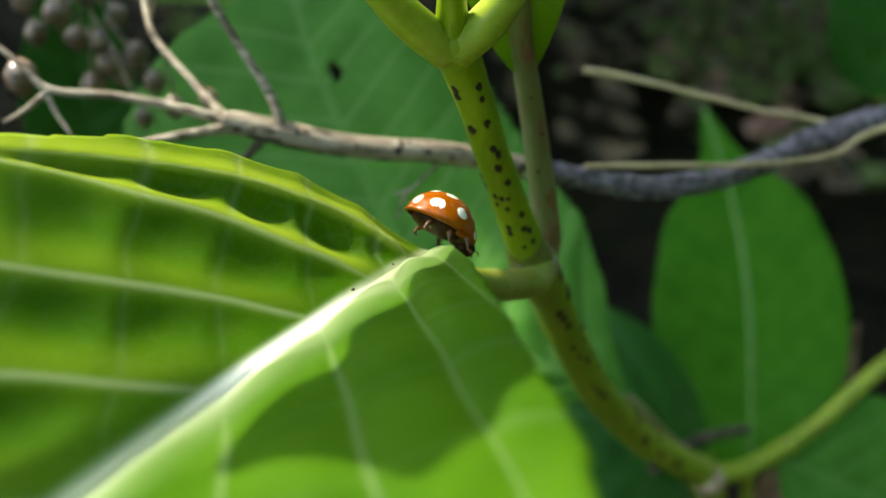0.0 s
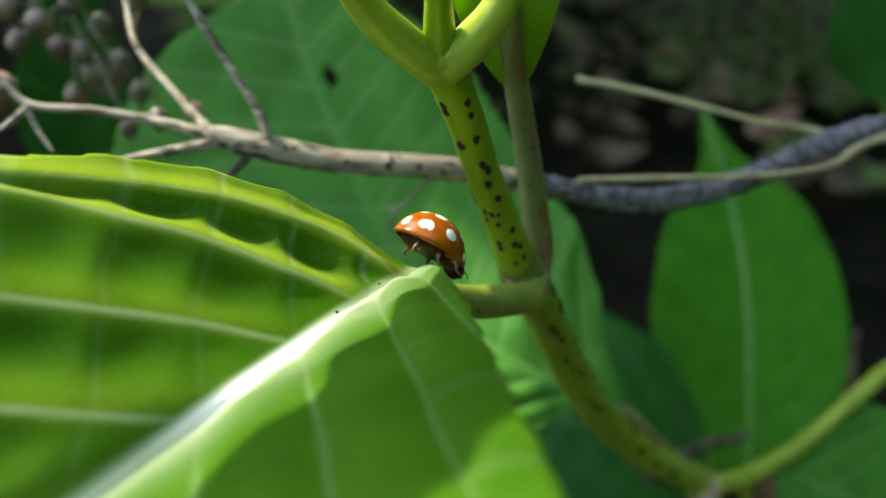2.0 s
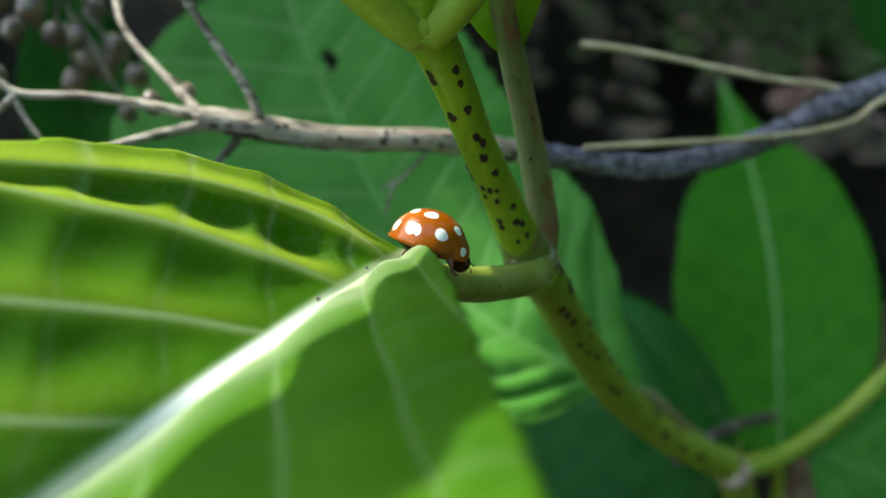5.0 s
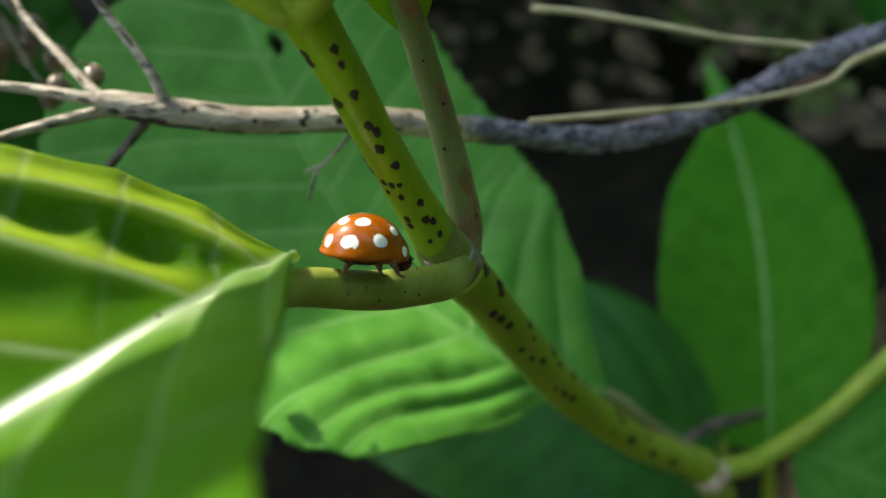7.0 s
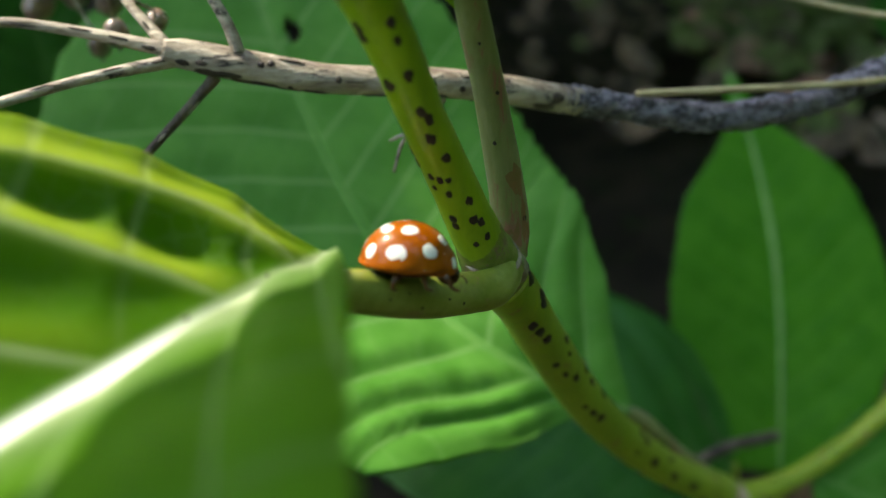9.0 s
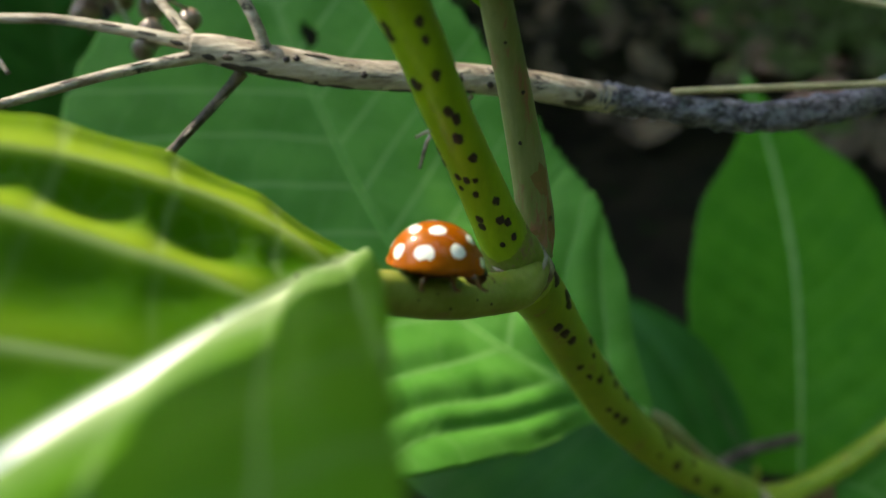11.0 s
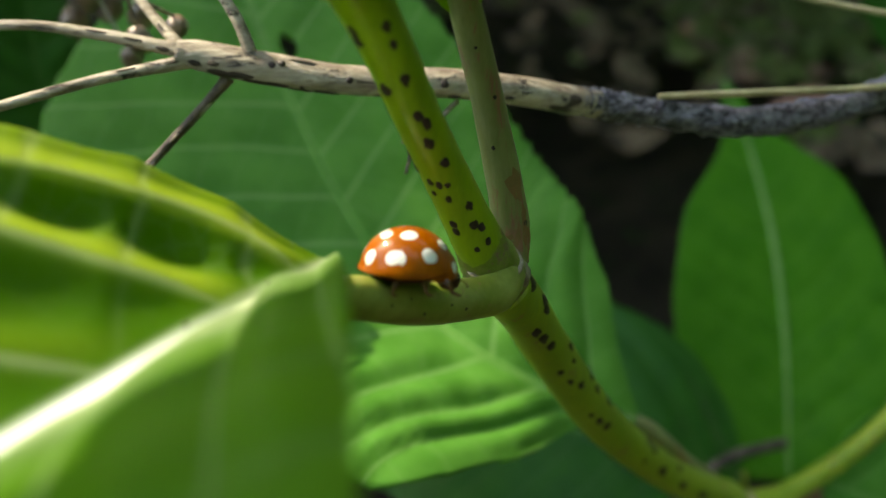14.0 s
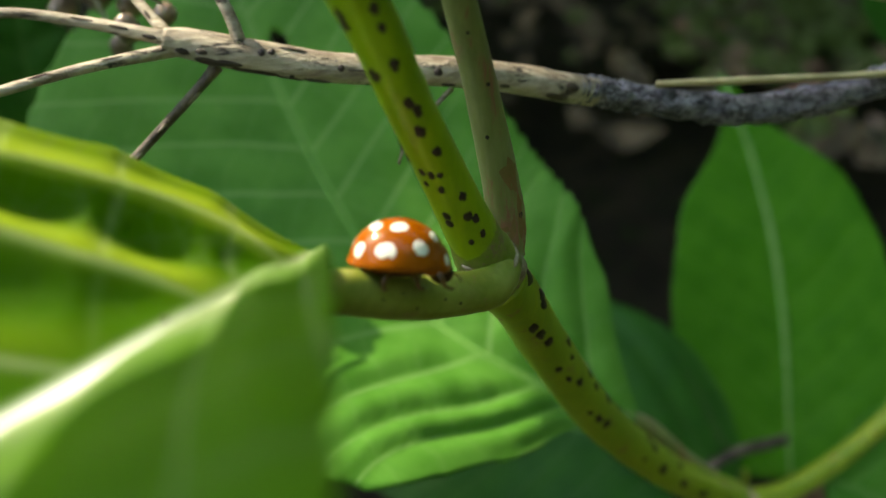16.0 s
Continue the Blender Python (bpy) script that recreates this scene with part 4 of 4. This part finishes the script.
def shrub(foot, middle, radii, count, size, seed, label, inside=None):
    """A leafy bush: stems from its foot into an uneven crown of single leaves."""
    rng = random.Random(seed)
    ob = thing("shrub", Vector((*foot, 0)), label, "shrub", "shrubs round the bed")
    middle = Vector(middle)
    for k in range(4):
        goal = middle + Vector((rng.uniform(-0.4, 0.4) * radii[0], rng.uniform(-0.4, 0.4) * radii[1], 0))
        a, b = Vector((foot[0] + rng.uniform(-0.05, 0.05), foot[1] + rng.uniform(-0.05, 0.05), -0.01)), goal
        m = (a + b) / 2 + Vector((rng.uniform(-0.05, 0.05), rng.uniform(-0.05, 0.05), 0.05))
        part("branch", tube([(*(p / MM), r) for p, r in ((a, 9.0), (m, 7.0), (b, 3.0))], (foot[0] / MM, foot[1] / MM, 0), 8, 6, 0.1), DEADWOOD, ob)
    verts, faces = [], []
    while len(faces) < 2 * count:
        d = Vector((rng.uniform(-1, 1), rng.uniform(-1, 1), rng.uniform(-1, 1)))
        if d.length > 1 or d.length < 0.35 or noise.noise(d * 2.2 + Vector((seed, 0, 0))) < -0.25:
            continue
        place = middle + Vector((d.x * radii[0], d.y * radii[1], d.z * radii[2]))
        long = rng.uniform(*size)
        if place.z < 0.02 or (inside and not inside(place - Vector((0, 0.5 * long, 0)))):
            continue
        spray(rng, verts, faces, place - Vector((*foot, 0)), long, 0.9)
    mesh = bpy.data.meshes.new("foliage")
    mesh.from_pydata(verts, [], faces)
    mesh.materials.append(LEAF_PLAIN)
    crown = new("foliage", mesh)
    crown.parent = ob


def under_shrub(p):
    """Where the added shrub has leaves: its front edge, cut in steps along the sun's way, sets where shade falls on the
    shoot.
    """
    x, y = p.x + 0.68 * (p.z - 0.17), p.y - 0.45 * (p.z - 0.17)
    return p.z > 0.39 and y > (0.096 if x < -0.027 else 0.122 if x < 0.0075 else 0.084)


# out of view, added only to shade the leaves and soil behind
shrub((-0.25, 1.15), (-0.16, 0.52, 0.47), (0.85, 0.78, 0.13), 18000, (0.03, 0.055), 21, "wide unseen leafy shrub added over the bed for shade", under_shrub)
# these, also unseen, block low sky light and its reflections
shrub((-1.0, -0.15), (-1.0, -0.15, 0.28), (0.42, 0.5, 0.32), 900, (0.08, 0.14), 22, "unseen rounded green shrub added at the edge of the bed")
shrub((0.95, -0.1), (0.95, -0.1, 0.7), (0.42, 0.7, 0.75), 2600, (0.08, 0.14), 23, "unseen rounded green shrub added at the edge of the bed")
shrub((0.15, -0.95), (0.1, -0.95, 0.78), (1.0, 0.42, 0.85), 3600, (0.08, 0.14), 24, "unseen rounded green shrub added at the edge of the bed")
shrub((1.25, 1.2), (1.25, 1.2, 0.5), (0.6, 0.6, 0.6), 1000, (0.09, 0.15), 25, "unseen tall green shrub added at the edge of the bed")
shrub((-1.3, 1.2), (-1.3, 1.2, 0.45), (0.6, 0.6, 0.5), 1000, (0.09, 0.15), 26, "unseen tall green shrub added at the edge of the bed")
shrub((0.1, 2.1), (0.1, 2.1, 0.5), (0.9, 0.5, 0.6), 1400, (0.09, 0.15), 27, "unseen tall green shrub added at the edge of the bed")


# ---- the ladybird ----
ladybird = thing("ladybird", mm(3.2, 65.5, 180.0), "orange-brown ladybird with cream spots on a leaf stalk", "ladybird")


def patch(middle, radii, way, size, lift=1.0):
    """A thin uneven spot that lies on an ellipsoid, about the place that faces the given way."""
    bm = bmesh.new()
    d = Vector(way).normalized()
    e1 = d.orthogonal().normalized()
    e2 = d.cross(e1)
    rim, inner = [], []
    for k in range(24):
        t = 2 * math.pi * k / 24
        uneven = 1 + 0.04 * math.sin(3 * t + 5 * d.x) + 0.06 * math.sin(2 * t + 9 * d.y)
        for ring, much, rise in ((rim, 1.0, 1.001), (inner, 0.78, 1.008)):
            r = size / 2.5 * much * uneven
            v = (d + r * (math.cos(t) * e1 + math.sin(t) * e2)).normalized()
            ring.append(bm.verts.new((middle + Vector((v.x * radii.x, v.y * radii.y, v.z * radii.z)) * rise * lift) * MM))
    top = bm.verts.new((middle + Vector((d.x * radii.x, d.y * radii.y, d.z * radii.z)) * 1.010 * lift) * MM)
    for k in range(24):
        bm.faces.new((rim[k], rim[(k + 1) % 24], inner[(k + 1) % 24], inner[k]))
        bm.faces.new((inner[k], inner[(k + 1) % 24], top))
    bmesh.ops.recalc_face_normals(bm, faces=bm.faces)
    return bm


def make_ladybird(parent):
    middle, radii = Vector((-0.35, 0, 0.70)), Vector((2.75, 2.35, 2.45))
    for sign in (1, -1):
        bm = bmesh.new()
        grid = []
        for i in range(29):
            a = math.pi * i / 28
            row = []
            for j in range(15):
                # from the seam (j = 0) to the rim, and a narrow edge turned under
                b = (math.pi / 2) * min(j, 13) / 13
                out = math.sin(a) * math.sin(b)
                high = math.sin(a) * math.cos(b)
                flare = 1.0 + 0.045 * smooth_step(0.75, 1.0, j / 13)
                if j == 14:
                    flare, high = 0.93, -0.03
                row.append(bm.verts.new((middle + Vector((math.cos(a) * radii.x * (flare if j > 9 else 1), sign * (out * radii.y * flare + 0.012), high * radii.z * (1 - 0.02 * (j == 0))))) * MM))
            grid.append(row)
        for p, q in zip(grid[:-1], grid[1:]):
            for j in range(14):
                f = (p[j], p[j + 1], q[j + 1], q[j])
                bm.faces.new(f if sign < 0 else f[::-1])
        bmesh.ops.remove_doubles(bm, verts=bm.verts, dist=1e-6)
        bmesh.ops.recalc_face_normals(bm, faces=bm.faces)
        wing = part("wing_case", bm, SHELL, parent, "glossy orange-brown domed wing case")
        for x, y, size in ((-0.86, 0.36, 0.45), (-0.50, 0.16, 0.37), (-0.06, 0.41, 0.45), (-0.38, 0.82, 0.59), (0.33, 0.80, 0.47), (0.68, 0.32, 0.38)):
            z = math.sqrt(max(0.02, 1 - x * x - y * y))
            part("spot", patch(middle, radii, (x, sign * y, z), size), CREAM, wing, "cream spot")
    neck, size = Vector((1.25, 0, 0.45)), Vector((1.45, 1.85, 1.6))
    bm = ball(size, neck, None, 24, 16)
    for v in list(bm.verts):
        if v.co.z < 0.35 * MM:
            v.co.z = 0.35 * MM
    collar = part("pronotum", bm, SHELL, parent, "orange-brown neck shield")
    for sign in (1, -1):
        part("spot", patch(neck, size, (0.70, sign * 0.62, 0.38), 0.5), CREAM, collar, "cream side patch")
    part("head", ball((0.72, 0.98, 0.70), (2.2, 0, 0.05), None, 14, 10), UNDER, parent, "small brown head")
    for sign in (1, -1):
        part("eye", ball((0.22, 0.2, 0.24), (2.55, sign * 0.6, 0.16), None, 10, 8), EYE, parent, "black eye")
        part("antenna", tube([(2.65, sign * 0.4, 0.1, 0.06), (2.95, sign * 0.75, 0.05, 0.045), (3.1, sign * 1.0, -0.1, 0.045), (3.12, sign * 1.1, -0.2, 0.07)], (0, 0, 0), 6, 4), LEGS, parent)
    legs = []
    part("belly", ball((2.3, 1.95, 0.62), (-0.2, 0, 0.55), None, 20, 10), UNDER, parent, "dark brown underside")
    for sign in (1, -1):
        for x, reach in ((1.4, 0.6), (0.3, 0.15), (-1.0, -0.5)):
            leg = tube([(x, sign * 0.9, 0.3, 0.3), (x + reach * 0.4, sign * 1.6, 0.35, 0.27), (x + reach * 0.8, sign * 1.9, 0.05, 0.17), (x + reach * 1.0, sign * 1.95, -0.22, 0.12)], (0, 0, 0), 7, 4)
            leg = tube([(x + reach * 1.0, sign * 1.95, -0.22, 0.12), (x + reach * 1.2 + 0.2, sign * 2.0, -0.36, 0.10), (x + reach * 1.2 + 0.4, sign * 2.0, -0.36, 0.06)], (0, 0, 0), 6, 3, bm=leg)
            legs.append((part("leg", leg, LEGS, parent, "thin dark amber leg"), Vector((x, sign * 0.9, 0.4)) * MM))
    return legs


legs = make_ladybird(ladybird)


# ---- what moves ----
def motions():
    # the twig slides and swings a little in the air
    rows = [
        (0, -4.40, 92.05, 178.76, -0.42, -0.01, -0.26),
        (0.5, -4.42, 92.08, 178.52, -0.41, -0.23, -0.19),
        (1, -4.56, 91.52, 179.06, -0.12, 0.40, -0.24),
        (1.5, -4.62, 91.81, 178.35, -0.00, 0.00, 0.00),
        (2, -4.51, 90.98, 178.81, -0.42, 0.01, 0.52),
        (2.5, -4.62, 92.03, 178.51, -0.13, -0.12, -0.01),
        (3, -4.64, 91.58, 178.92, 0.28, 0.40, 0.13),
        (3.5, -4.66, 91.89, 178.66, 0.04, -0.07, 0.10),
        (6, -4.90, 93.44, 178.35, 1.50, -0.20, -0.23),
        (6.5, -5.02, 93.46, 178.70, 2.00, 0.08, -0.91),
        (7, -4.58, 92.99, 179.30, 1.35, -1.00, 0.82),
        (7.5, -2.78, 92.20, 180.54, 2.39, -0.99, 1.11),
        (8, -1.25, 93.23, 180.77, 2.54, -0.79, -0.08),
        (8.5, -0.77, 93.47, 180.85, 3.11, -0.89, -0.54),
        (9, 0.83, 91.74, 182.07, 3.68, -1.38, -0.93),
        (11.5, 1.55, 91.36, 182.87, 2.42, -2.29, -4.65),
        (12, 2.22, 91.85, 183.09, 3.31, -2.31, -5.03),
        (12.5, 2.46, 91.59, 183.21, 2.70, -2.01, -5.77),
        (13, 2.14, 91.81, 183.09, 2.63, -2.34, -5.27),
        (13.5, 2.18, 91.72, 183.11, 2.55, -2.03, -5.23),
        (14, 2.15, 91.49, 182.88, 2.53, -1.82, -4.88),
        (14.5, 2.24, 91.52, 183.03, 3.27, -1.66, -4.98),
        (15, 2.21, 91.96, 182.84, 3.03, -1.61, -5.15),
        (15.5, 2.21, 92.08, 182.79, 2.85, -1.75, -5.32),
        (16, 2.26, 91.84, 182.94, 3.18, -1.57, -5.25),
    ]
    walk(twig, [(t, pose(x * MM, y * MM, z * MM, rx, ry, rz)) for t, x, y, z, rx, ry, rz in rows])
    # the ladybird turns on the leaf's base, climbs along the stalk and settles:
    # seconds, place, lean away, lean aside, heading, nose down
    rows = [
        (0.0, -0.1, 61.2, 185.4, 34, 0, 12, 26),
        (1.5, 0.1, 61.4, 185.0, 34, 0, 12, 26),
        (2.0, 0.0, 61.3, 185.1, 34, 0, 12, 26),
        (2.5, -0.1, 61.0, 185.0, 33, 0, 10, 26),
        (2.8, -0.1, 61.2, 184.8, 31, 0, 2, 25),
        (3.0, 0.0, 61.4, 184.6, 29, 0, -3, 25),
        (3.2, 0.0, 61.4, 184.4, 28, 0, -7, 23),
        (3.5, 0.0, 61.4, 184.3, 26, 0, -10, 21),
        (5.0, 0.6, 62.3, 183.1, 21, 0, -5, 17),
        (6.0, 2.2, 63.9, 182.0, 17, 0, 2, 9),
        (6.5, 3.3, 65.2, 181.1, 15, 0, 8, 5),
        (7.0, 3.55, 65.5, 180.8, 14, 0, 10, 7),
        (7.5, 3.5, 65.5, 180.4, 14, 0, 12, 6),
        (8.0, 3.45, 65.4, 180.2, 14, 0, 14, 6),
        (9.0, 3.45, 65.45, 180.15, 14, 0, 14, 6),
        (16.0, 3.35, 65.4, 180.15, 14, 0, 14, 6),
    ]
    walk(ladybird, [(t, pose(x * MM, y * MM, z * MM, -lean, aside) @ pose(0, 0, 0, 0, nose, turn)) for t, x, y, z, lean, aside, turn, nose in rows])

    # it steps with three legs at a time while it walks
    steps = [(2.4, 0), (2.6, 1), (2.8, -1), (3.0, 1), (3.2, -1), (3.4, 1), (3.6, 0), (4.2, 1), (4.7, -1), (5.1, 1), (5.5, -1), (5.8, 1), (6.0, -1), (6.2, 1), (6.4, -1), (6.6, 1), (6.8, -1), (7.0, 1), (7.3, 0)]
    for k, (leg, hip) in enumerate(legs):
        way = 1 if k in (0, 2, 4) else -1
        there, back_again = Matrix.Translation(hip), Matrix.Translation(-hip)
        swing = [(t, there @ pose(0, 0, 0, 0, 0, 11 * way * a) @ back_again) for t, a in [(0.0, 0)] + steps + [(16.0, 0)]]
        walk(leg, swing)


motions()
